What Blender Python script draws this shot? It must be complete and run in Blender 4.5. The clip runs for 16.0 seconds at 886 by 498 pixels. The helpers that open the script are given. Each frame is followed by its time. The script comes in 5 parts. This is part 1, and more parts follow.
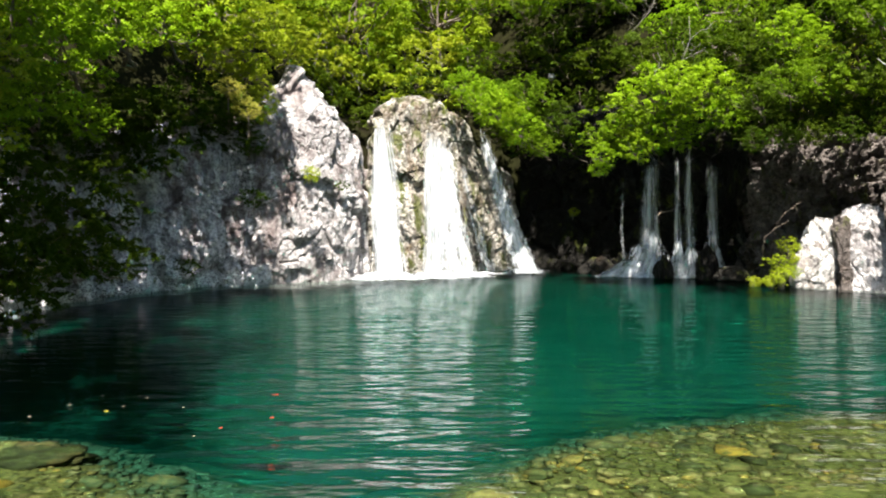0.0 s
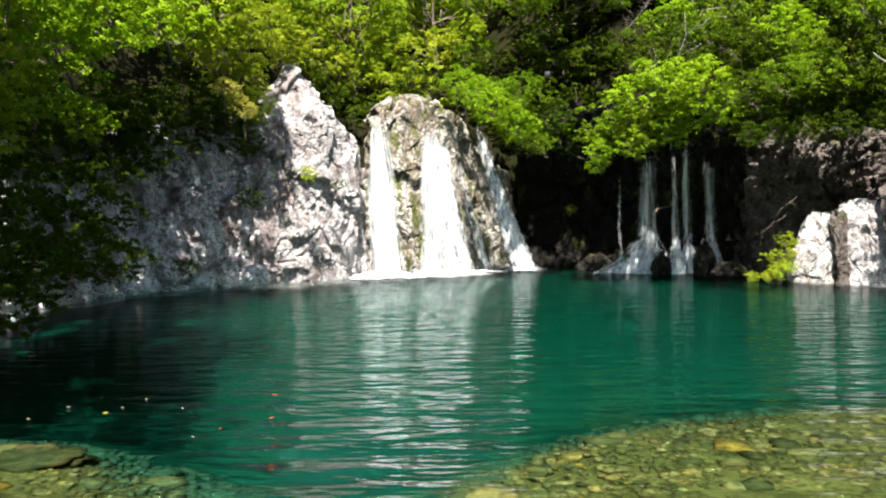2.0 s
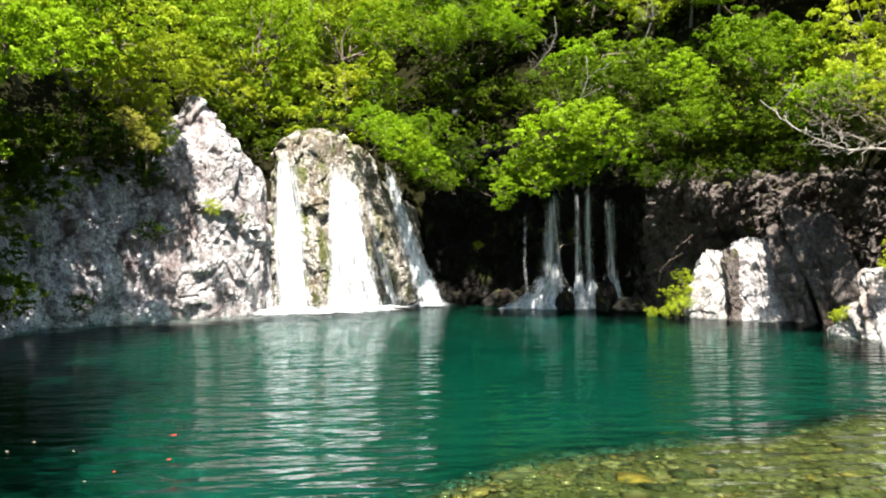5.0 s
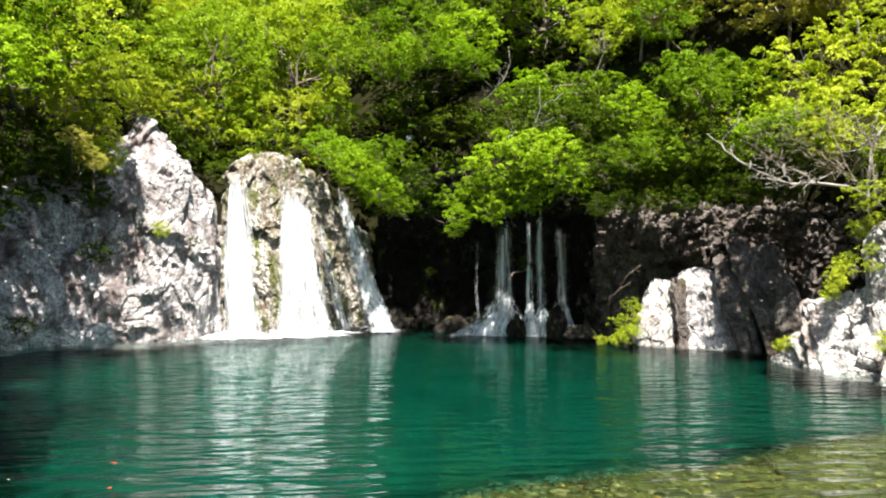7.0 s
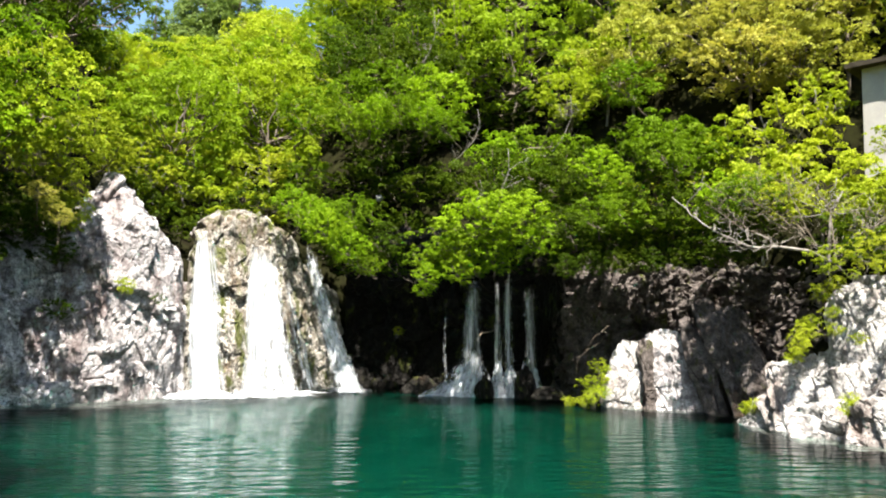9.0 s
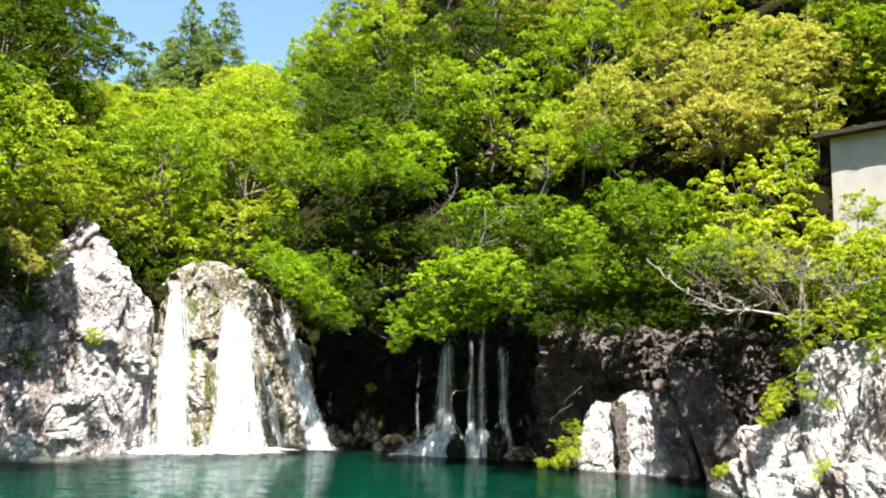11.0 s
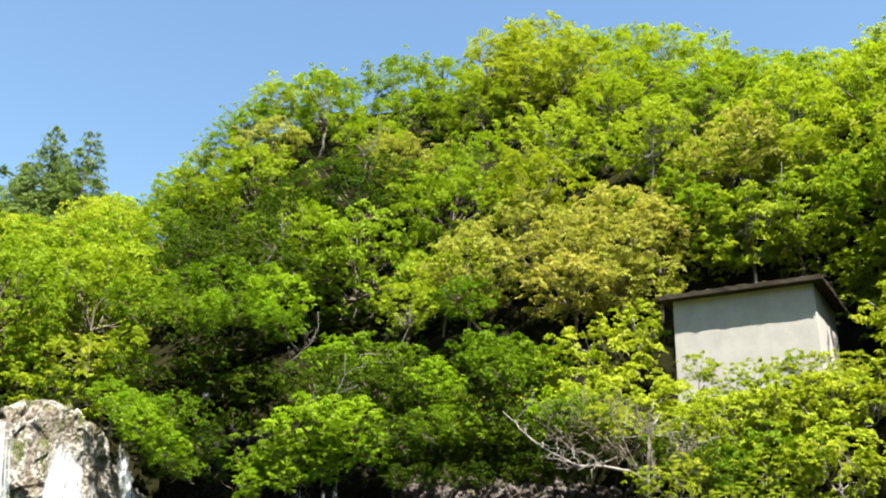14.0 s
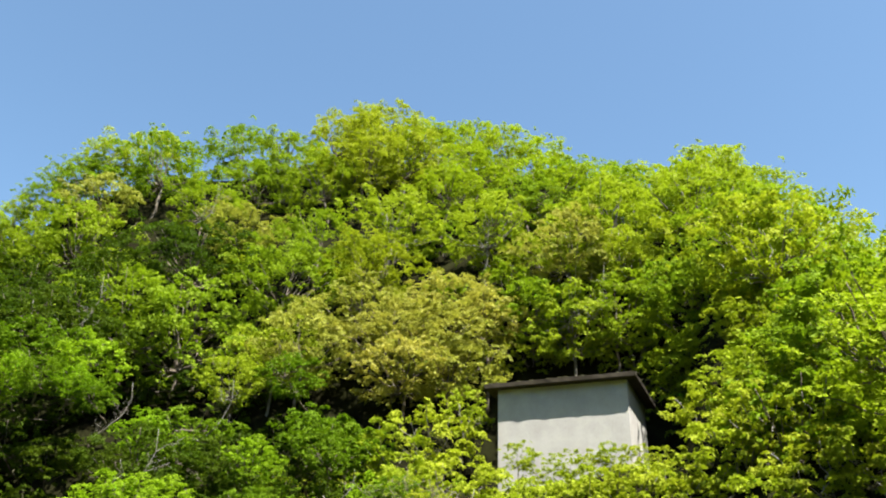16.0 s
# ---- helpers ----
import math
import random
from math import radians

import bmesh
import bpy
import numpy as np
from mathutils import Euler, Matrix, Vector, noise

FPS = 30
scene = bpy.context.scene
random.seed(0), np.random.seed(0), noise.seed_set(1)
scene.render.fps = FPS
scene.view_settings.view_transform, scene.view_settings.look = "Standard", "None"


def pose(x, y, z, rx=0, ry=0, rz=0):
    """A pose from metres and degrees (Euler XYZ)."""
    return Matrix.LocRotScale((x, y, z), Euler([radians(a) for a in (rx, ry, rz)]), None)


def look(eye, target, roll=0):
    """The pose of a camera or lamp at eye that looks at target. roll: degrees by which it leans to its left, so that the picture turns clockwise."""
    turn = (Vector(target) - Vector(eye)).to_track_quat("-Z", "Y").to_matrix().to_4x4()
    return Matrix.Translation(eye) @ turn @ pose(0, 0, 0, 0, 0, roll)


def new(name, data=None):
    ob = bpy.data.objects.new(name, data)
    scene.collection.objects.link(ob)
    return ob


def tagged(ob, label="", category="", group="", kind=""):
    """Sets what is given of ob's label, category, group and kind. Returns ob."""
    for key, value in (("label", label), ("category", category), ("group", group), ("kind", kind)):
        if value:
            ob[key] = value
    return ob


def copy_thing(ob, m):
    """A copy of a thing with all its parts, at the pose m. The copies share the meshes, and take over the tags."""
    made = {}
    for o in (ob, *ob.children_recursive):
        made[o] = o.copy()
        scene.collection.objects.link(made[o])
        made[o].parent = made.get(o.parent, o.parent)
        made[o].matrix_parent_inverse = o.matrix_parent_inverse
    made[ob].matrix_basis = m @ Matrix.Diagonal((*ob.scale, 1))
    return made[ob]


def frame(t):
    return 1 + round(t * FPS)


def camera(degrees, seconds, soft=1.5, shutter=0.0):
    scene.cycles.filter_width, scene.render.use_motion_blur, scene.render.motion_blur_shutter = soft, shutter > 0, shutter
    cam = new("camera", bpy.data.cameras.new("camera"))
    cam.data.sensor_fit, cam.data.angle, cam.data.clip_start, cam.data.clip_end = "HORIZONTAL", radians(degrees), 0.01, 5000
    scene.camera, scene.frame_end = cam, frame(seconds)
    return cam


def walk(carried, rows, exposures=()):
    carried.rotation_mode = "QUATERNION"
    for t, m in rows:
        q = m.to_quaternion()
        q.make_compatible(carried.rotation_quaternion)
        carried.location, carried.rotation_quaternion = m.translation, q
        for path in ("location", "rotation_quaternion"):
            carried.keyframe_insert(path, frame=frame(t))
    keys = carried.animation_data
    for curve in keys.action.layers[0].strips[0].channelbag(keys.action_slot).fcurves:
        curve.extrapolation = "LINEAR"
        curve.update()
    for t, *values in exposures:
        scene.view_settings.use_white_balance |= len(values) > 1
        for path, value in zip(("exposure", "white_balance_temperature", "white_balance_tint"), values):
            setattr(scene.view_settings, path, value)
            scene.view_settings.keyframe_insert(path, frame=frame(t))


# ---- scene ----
cam = camera(56.0, 16.0, soft=2.0)

EYE = (0, 0, 1.7)
# seconds, yaw, pitch, roll
PATH = [
    (0, -2.02, -1.89, -0.46), (0.5, -2.05, -1.98, -0.36), (1, -2.10, -1.98, -0.19), (1.5, -2.15, -1.99, -0.10),
    (2, -2.19, -2.01, 0.09), (2.5, -2.31, -1.67, 0.12), (3, -2.75, -0.86, -0.03), (3.5, -4.20, -0.32, -0.02),
    (4, -5.55, 0.02, 0.01), (4.5, -7.12, 0.23, -0.09), (7, -11.82, 2.27, -1.01), (7.5, -12.28, 3.19, -0.95),
    (8, -12.69, 4.28, -1.15), (8.5, -13.34, 5.43, -1.44), (9, -14.01, 6.41, -1.45), (11.5, -16.55, 12.11, -2.75),
    (12, -17.92, 14.21, -2.81), (12.5, -19.96, 16.19, -3.37), (13, -21.71, 17.95, -2.93), (13.5, -23.38, 19.29, -2.75),
    (14, -25.67, 20.88, -2.54), (14.5, -28.59, 23.12, -2.58), (15, -31.23, 24.65, -2.12), (15.5, -34.52, 25.60, -2.13),
    (16, -37.68, 26.86, -1.86),
]
walk(cam, [(t, pose(*EYE, 90 + p, r, y)) for t, y, p, r in PATH], [(0, 2.20, 6500, 9), (2.5, 2.23, 6500, 9), (4.5, 2.36, 6500, 9), (9, 2.34, 6500, 9), (12, 2.47, 6500, 9), (14, 2.25, 6450, 8), (16, 2.06, 6350, 7)])

# ---- light ----
SUN_AZ, SUN_EL = 184.0, 66.0
scene.view_settings.exposure = 2.25
world = bpy.data.worlds.new("world")
scene.world = world
world.use_nodes = True
wn = world.node_tree.nodes
sky = wn.new("ShaderNodeTexSky")
sky.sky_type = "NISHITA"
sky.sun_disc = False
sky.sun_elevation = radians(SUN_EL)
sky.sun_rotation = radians(SUN_AZ)
sky.dust_density = 1.0
sky.ozone_density = 0.0
wn["Background"].inputs["Strength"].default_value = 0.0555
haze = wn.new("ShaderNodeMix")
haze.data_type, haze.blend_type = "RGBA", "MULTIPLY"
haze.inputs[0].default_value = 1.0
haze.inputs[7].default_value = (0.93, 1.05, 1.06, 1)
world.node_tree.links.new(sky.outputs[0], haze.inputs[6])
world.node_tree.links.new(haze.outputs[2], wn["Background"].inputs["Color"])
sun_dir = Vector((math.sin(radians(SUN_AZ)) * math.cos(radians(SUN_EL)),
                  math.cos(radians(SUN_AZ)) * math.cos(radians(SUN_EL)), math.sin(radians(SUN_EL))))
lamp = bpy.data.lights.new("sun", "SUN")
lamp.energy, lamp.angle, lamp.color = 5.0, radians(0.5), (1.0, 0.95, 0.86)
sun = new("sun", lamp)
sun.matrix_world = look(sun_dir * 100, (0, 0, 0))

# ---- materials ----


class Nodes:
    """Short hand for building a node material."""

    def __init__(self, name):
        self.mat = bpy.data.materials.new(name)
        self.mat.use_nodes = True
        self.tree = self.mat.node_tree
        self.out = self.tree.nodes["Material Output"]
        self.bsdf = self.tree.nodes["Principled BSDF"]
        self.bsdf.inputs["Specular IOR Level"].default_value = 0.08

    def add(self, kind, **values):
        n = self.tree.nodes.new("ShaderNode" + kind)
        for key, value in values.items():
            if key == "blend_type":
                n.blend_type = value
            elif key == "operation":
                n.operation = value
            elif key == "data_type":
                n.data_type = value
            elif key == "feature":
                n.feature = value
            else:
                n.inputs[key.replace("_", " ")].default_value = value
        return n

    def link(self, a, b):
        self.tree.links.new(a, b)

    def place(self, scale=(1, 1, 1), source="Object"):
        n = self.add("Mapping")
        if source == "World":
            self.link(self.add("NewGeometry").outputs["Position"], n.inputs["Vector"])
        else:
            self.link(self.add("TexCoord").outputs[source], n.inputs["Vector"])
        n.inputs["Scale"].default_value = scale
        return n.outputs["Vector"]

    def noise(self, vector, scale, detail=4.0, rough=0.55):
        n = self.add("TexNoise", Scale=scale, Detail=detail, Roughness=rough)
        self.link(vector, n.inputs["Vector"])
        return n.outputs["Fac"]

    def ramp(self, fac, stops):
        n = self.add("ValToRGB")
        e = n.color_ramp.elements
        while len(e) < len(stops):
            e.new(0.5)
        for el, (pos, col) in zip(e, stops):
            el.position = pos
            el.color = (*col, 1) if len(col) == 3 else col
        self.link(fac, n.inputs["Fac"])
        return n.outputs["Color"]

    def mask(self, fac, lo, hi):
        n = self.add("MapRange")
        self.link(fac, n.inputs["Value"])
        n.inputs["From Min"].default_value = lo
        n.inputs["From Max"].default_value = hi
        return n.outputs["Result"]

    def mix(self, fac, a, b, mode="MIX"):
        n = self.tree.nodes.new("ShaderNodeMix")
        n.data_type = "RGBA"
        n.blend_type = mode
        for sock, v in ((n.inputs[0], fac), (n.inputs[6], a), (n.inputs[7], b)):
            if isinstance(v, (int, float)):
                sock.default_value = v
            elif isinstance(v, tuple):
                sock.default_value = (*v, 1)
            else:
                self.link(v, sock)
        return n.outputs[2]

    def bump(self, height, strength, distance):
        n = self.add("Bump", Strength=strength, Distance=distance)
        self.link(height, n.inputs["Height"])
        return n.outputs["Normal"]


def rock_material(name, light, grey, stain, stain_amount, moss_amount, rough=0.8, speckle=0.6, pale_foot=False):
    n = Nodes(name)
    v = n.place(source="World")
    big = n.noise(v, 0.55, 5)
    mid = n.noise(v, 2.6, 8, 0.72)
    fine = n.noise(v, 9.0, 8, 0.75)
    dark = tuple(0.28 * c for c in grey)
    base = n.mix(n.mask(mid, 0.40, 0.54), grey, light)
    base = n.mix(n.mask(fine, 0.53 - 0.03 * speckle, 0.58 - 0.02 * speckle), base, n.mix(0.25 + 0.6 * speckle, base, dark))
    pits = n.noise(v, 26.0, 4, 0.6)
    base = n.mix(n.mask(pits, 0.57, 0.63), base, dark)
    sv = n.place((0.9, 0.9, 0.35), source="World")
    st = n.noise(sv, 1.1, 7, 0.7)
    base = n.mix(n.mask(st, 0.70 - stain_amount, 0.83 - stain_amount), base, n.mix(0.72, base, stain))
    ms = n.noise(n.place((1.3, 1.3, 0.6), source="World"), 1.7, 7, 0.75)
    base = n.mix(n.mask(ms, 0.86 - moss_amount, 0.92 - moss_amount), base, (0.075, 0.085, 0.018))
    base = n.mix(n.mask(big, 0.40, 0.62), base, n.mix(0.45, base, grey))
    # joints and hairline cracks
    bend = n.add("TexNoise", Scale=1.8, Detail=4.0)
    n.link(v, bend.inputs["Vector"])
    bent = n.mix(0.55, n.place((1.0, 1.0, 0.75), source="World"), bend.outputs["Color"], "ADD")
    joints = None
    for scale, width, deep in ((0.8, 0.022, 0.32), (3.4, 0.02, 0.10)):
        vor = n.add("TexVoronoi", feature="DISTANCE_TO_EDGE", Scale=scale)
        n.link(bent, vor.inputs["Vector"])
        j = n.mask(vor.outputs["Distance"], 0.0, width)
        base = n.mix(j, n.mix(deep, base, dark), base)
        joints = j if joints is None else n.mix(1.0, joints, j, "MULTIPLY")
    # paler below a ragged line just above the water
    if pale_foot:
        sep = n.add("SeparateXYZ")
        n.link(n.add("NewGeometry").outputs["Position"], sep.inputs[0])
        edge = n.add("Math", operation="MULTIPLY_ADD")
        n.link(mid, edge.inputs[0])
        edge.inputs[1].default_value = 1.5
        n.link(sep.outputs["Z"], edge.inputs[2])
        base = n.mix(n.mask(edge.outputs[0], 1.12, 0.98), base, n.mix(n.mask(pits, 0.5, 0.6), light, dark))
    n.link(base, n.bsdf.inputs["Base Color"])
    n.bsdf.inputs["Roughness"].default_value = rough
    h = n.add("Math", operation="MULTIPLY_ADD")
    n.link(fine, h.inputs[0])
    h.inputs[1].default_value = 0.6
    n.link(mid, h.inputs[2])
    h2 = n.add("Math", operation="MULTIPLY_ADD")
    n.link(joints, h2.inputs[0])
    h2.inputs[1].default_value = 0.35
    n.link(h.outputs[0], h2.inputs[2])
    n.link(n.bump(h2.outputs[0], 1.0, 0.11), n.bsdf.inputs["Normal"])
    return n.mat


ROCK = rock_material("limestone", (0.592, 0.572, 0.552), (0.272, 0.252, 0.244), (0.136, 0.088, 0.068), 0.21, 0.21, speckle=0.7)
ROCK_STAINED = rock_material("stained_limestone", (0.63, 0.60, 0.60), (0.248, 0.224, 0.224), (0.12, 0.076, 0.068), 0.215, 0.21, speckle=0.6)
# weathered grey made pale and bluish: skylight on the cliff is in its colour
ROCK_GREY = rock_material("skylit_weathered_rock", (0.74, 0.72, 0.745), (0.30, 0.29, 0.315), (0.088, 0.0336, 0.0224), 0.215, 0.23, speckle=0.9, pale_foot=True)
ROCK_FALL = rock_material("mossy_limestone", (0.54, 0.505, 0.46), (0.192, 0.168, 0.136), (0.104, 0.06, 0.028), 0.23, 0.34, 0.6, speckle=1.0)
# wet rock taken near-black: the grotto's shade is put into its colour
ROCK_WET_SHADED = rock_material("wet_shaded_rock", (0.022, 0.020, 0.017), (0.009, 0.008, 0.007), (0.018, 0.011, 0.006), 0.16, 0.30, 0.45)
# brown rock, darkened further to put the bank's shade into its colour
ROCK_BROWN = rock_material("brown_wall_rock", (0.172, 0.145, 0.134), (0.062, 0.051, 0.046), (0.056, 0.0336, 0.0208), 0.18, 0.29, 0.75, speckle=0.4)


def leaf_material(name, low, high, warm, glow):
    """Leaves that differ from plant to plant and from leaf to leaf, lit through from behind."""
    n = Nodes(name)
    per_leaf = n.add("NewGeometry").outputs["Random Per Island"]
    per_plant = n.add("ObjectInfo").outputs["Random"]
    col = n.mix(per_leaf, low, high)
    col = n.mix(n.mask(per_plant, 0.35, 1.0), col, warm)
    patch = n.noise(n.place(source="World"), 0.9, 3)
    col = n.mix(n.mask(patch, 0.35, 0.75), col, n.mix(0.5, col, high))
    n.link(col, n.bsdf.inputs["Base Color"])
    n.bsdf.inputs["Roughness"].default_value = 0.6
    n.bsdf.inputs["Specular IOR Level"].default_value = 0.03
    tr = n.add("BsdfTranslucent")
    tint = n.mix(1.0, col, glow, "MULTIPLY")
    n.link(tint, tr.inputs["Color"])
    m = n.add("MixShader", Fac=0.34)
    n.link(n.bsdf.outputs[0], m.inputs[1])
    n.link(tr.outputs[0], m.inputs[2])
    n.link(m.outputs[0], n.out.inputs["Surface"])
    return n.mat


LEAF_FRESH = leaf_material("fresh_leaf", (0.1874, 0.2359, 0.0146), (0.2724, 0.3218, 0.0237), (0.2908, 0.3127, 0.0257), (1.27, 1.40, 0.5))
LEAF_GREEN = leaf_material("green_leaf", (0.0972, 0.1536, 0.0087), (0.1797, 0.2508, 0.0156), (0.2091, 0.2577, 0.0165), (1.27, 1.40, 0.5))
LEAF_MID = leaf_material("leafy_green", (0.0604, 0.1121, 0.0052), (0.1207, 0.1898, 0.0103), (0.1423, 0.1941, 0.0112), (1.27, 1.40, 0.5))
LEAF_VIVID = leaf_material("vivid_green_leaf", (0.1007, 0.1830, 0.0064), (0.1921, 0.2974, 0.0128), (0.2059, 0.2974, 0.0137), (1.27, 1.40, 0.5))
LEAF_OLIVE = leaf_material("olive_leaf", (0.1782, 0.1979, 0.0321), (0.2940, 0.3029, 0.0553), (0.3297, 0.3029, 0.0713), (1.3, 1.3, 0.7))
# darker green that puts the shade of hollows and undersides into the leaves
LEAF_DEEP_SHADED = leaf_material("deep_shaded_green_leaf", (0.0189, 0.0405, 0.0034), (0.0527, 0.0844, 0.0061), (0.0574, 0.0810, 0.0061), (1.3, 1.4, 0.6))
LEAF_LIME = leaf_material("lime_leaf", (0.1712, 0.2267, 0.0101), (0.2524, 0.3090, 0.0174), (0.2605, 0.3108, 0.0174), (1.27, 1.40, 0.5))
LEAF_GOLD = leaf_material("golden_leaf", (0.178, 0.206, 0.013), (0.268, 0.296, 0.022), (0.272, 0.288, 0.022), (1.27, 1.40, 0.5))
# grey-green needles, lightened in part to hold the distance haze
LEAF_DARK = leaf_material("dark_needle", (0.066, 0.105, 0.026), (0.125, 0.175, 0.042), (0.115, 0.15, 0.042), (1.2, 1.3, 0.8))


def simple_material(name, a, b, scale, rough=0.8, bump=0.3, stretch=(1, 1, 1), source="Object"):
    n = Nodes(name)
    v = n.place(stretch, source)
    f = n.noise(v, scale, 6, 0.65)
    g = n.noise(v, scale * 6, 4, 0.6)
    col = n.mix(n.mask(f, 0.35, 0.65), a, b)
    col = n.mix(n.mask(g, 0.45, 0.8), col, tuple(0.6 * c for c in a))
    n.link(col, n.bsdf.inputs["Base Color"])
    n.bsdf.inputs["Roughness"].default_value = rough
    n.link(n.bump(g, bump, 0.03), n.bsdf.inputs["Normal"])
    return n.mat


BARK = simple_material("bark", (0.0988, 0.076, 0.057), (0.1824, 0.152, 0.1216), 6, stretch=(1, 1, 0.25))
BARK_PALE = simple_material("pale_bark", (0.152, 0.133, 0.114), (0.2584, 0.2356, 0.209), 6, stretch=(1, 1, 0.4))


def bed_material():
    """Pool bed: the deep water's green put into its colour, algae-covered gravel in the shallows."""
    n = Nodes("pool_bed")
    v = n.place(source="World")
    sep = n.add("SeparateXYZ")
    n.link(n.add("NewGeometry").outputs["Position"], sep.inputs[0])
    f = n.noise(v, 1.4, 6, 0.7)
    g = n.noise(v, 20.0, 5, 0.7)
    gravel = n.mix(n.mask(f, 0.35, 0.65), (0.0203, 0.025, 0.00702), (0.0577, 0.0577, 0.0172))
    gravel = n.mix(n.mask(g, 0.47, 0.60), gravel, (0.0078, 0.0078, 0.00312))
    # light scattered by deep water, put into the bed's colour as green
    water_green = n.mix(n.mask(f, 0.3, 0.7), (0.000624, 0.0156, 0.00975), (0.00078, 0.0195, 0.0121))
    deep = n.mask(sep.outputs["Z"], -0.36, -0.85)
    bed = n.mix(deep, gravel, water_green)
    # soil taken near-black, so that the trees' shade is in its colour
    shaded_soil = n.mix(n.mask(f, 0.35, 0.65), (0.008, 0.007, 0.004), (0.015, 0.016, 0.006))
    n.link(n.mix(n.mask(sep.outputs["Z"], 0.1, 0.5), bed, shaded_soil), n.bsdf.inputs["Base Color"])
    n.bsdf.inputs["Roughness"].default_value = 1.0
    n.bsdf.inputs["Specular IOR Level"].default_value = 0.0
    n.link(n.bump(g, 0.4, 0.05), n.bsdf.inputs["Normal"])
    return n.mat


def water_material():
    n = Nodes("pool_water")
    v1 = n.place((1.25, 3.3, 1.0), source="World")
    v2 = n.place((1.0, 2.0, 1.0), source="World")
    a = n.mask(n.noise(v1, 1.0, 2, 0.5), 0.25, 0.75)
    b = n.noise(v2, 4.4, 2, 0.5)
    s = n.add("Math", operation="MULTIPLY_ADD")
    n.link(b, s.inputs[0])
    s.inputs[1].default_value = 0.32
    n.link(a, s.inputs[2])
    sep = n.add("SeparateXYZ")
    n.link(n.add("NewGeometry").outputs["Position"], sep.inputs[0])
    away = n.add("Math", operation="ADD")
    n.link(sep.outputs["Y"], away.inputs[0])
    away.inputs[1].default_value = 0.5
    fan = n.add("Math", operation="DIVIDE")
    n.link(sep.outputs["X"], fan.inputs[0])
    n.link(away.outputs[0], fan.inputs[1])
    lane = n.ramp(n.mask(fan.outputs[0], -0.3, 0.7), [(0.0, (0.12,) * 3), (0.08, (0.3,) * 3), (0.15, (0.9,) * 3), (0.30, (1.0,) * 3), (0.38, (0.6,) * 3), (0.45, (0.13,) * 3), (0.55, (0.10,) * 3), (0.66, (0.20,) * 3), (0.75, (0.4,) * 3), (0.9, (0.55,) * 3)])
    gust = n.noise(n.place((0.25, 0.12, 1.0), source="World"), 1.0, 2, 0.5)
    where = n.mix(1.0, lane, n.mix(n.mask(gust, 0.3, 0.6), (0.55,) * 3, (1.0,) * 3), "MULTIPLY")
    lively = n.add("Math", operation="MULTIPLY")
    n.link(s.outputs[0], lively.inputs[0])
    n.link(where, lively.inputs[1])
    nor = n.bump(lively.outputs[0], 1.0, 0.11)
    clear = n.add("BsdfRefraction", Color=(0.80, 0.95, 0.90, 1), Roughness=0.0, IOR=1.33)
    n.link(nor, clear.inputs["Normal"])
    gloss = n.add("BsdfGlossy", Roughness=0.03, Color=(0.39, 0.41, 0.41, 1))
    n.link(nor, gloss.inputs["Normal"])
    fr = n.add("Fresnel", IOR=1.33)
    n.link(nor, fr.inputs["Normal"])
    m = n.add("MixShader")
    n.link(fr.outputs[0], m.inputs[0])
    n.link(clear.outputs[0], m.inputs[1])
    n.link(gloss.outputs[0], m.inputs[2])
    n.link(m.outputs[0], n.out.inputs["Surface"])
    return n.mat


def falling_water_material(name, lo, hi, grain=(11.0, 0.5, 1.0)):
    """White water: streaks that run with the fall, thin between them."""
    n = Nodes(name)
    f = n.noise(n.place(grain, source="UV"), 1.0, 6, 0.7)
    broad = n.noise(n.place((3.0, 0.35, 1.0), source="UV"), 1.0, 3, 0.6)
    s = n.add("Math", operation="MULTIPLY_ADD")
    n.link(broad, s.inputs[0])
    s.inputs[1].default_value = 0.8
    steep = n.add("Math", operation="MULTIPLY")
    n.link(f, steep.inputs[0])
    steep.inputs[1].default_value = 1.5
    n.link(steep.outputs[0], s.inputs[2])
    thick = n.add("Attribute")
    thick.attribute_name = "thickness"
    whole = n.add("Math", operation="ADD")
    n.link(s.outputs[0], whole.inputs[0])
    n.link(thick.outputs["Fac"], whole.inputs[1])
    n.bsdf.inputs["Base Color"].default_value = (0.64, 0.66, 0.69, 1)
    n.bsdf.inputs["Roughness"].default_value = 0.35
    n.link(n.bump(f, 0.8, 0.06), n.bsdf.inputs["Normal"])
    clear = n.add("BsdfTransparent")
    m = n.add("MixShader")
    n.link(n.mask(whole.outputs[0], lo, hi), m.inputs[0])
    n.link(clear.outputs[0], m.inputs[1])
    n.link(n.bsdf.outputs[0], m.inputs[2])
    n.link(m.outputs[0], n.out.inputs["Surface"])
    return n.mat


def foam_material():
    n = Nodes("foam")
    f = n.noise(n.place((1.0, 1.0, 1.0), source="UV"), 5.0, 6, 0.75)
    thick = n.add("Attribute")
    thick.attribute_name = "thickness"
    whole = n.add("Math", operation="ADD")
    n.link(f, whole.inputs[0])
    n.link(thick.outputs["Fac"], whole.inputs[1])
    n.bsdf.inputs["Base Color"].default_value = (0.66, 0.68, 0.70, 1)
    n.bsdf.inputs["Roughness"].default_value = 0.6
    n.link(n.bump(f, 0.8, 0.05), n.bsdf.inputs["Normal"])
    clear = n.add("BsdfTransparent")
    m = n.add("MixShader")
    n.link(n.mask(whole.outputs[0], 0.80, 1.22), m.inputs[0])
    n.link(clear.outputs[0], m.inputs[1])
    n.link(n.bsdf.outputs[0], m.inputs[2])
    n.link(m.outputs[0], n.out.inputs["Surface"])
    return n.mat


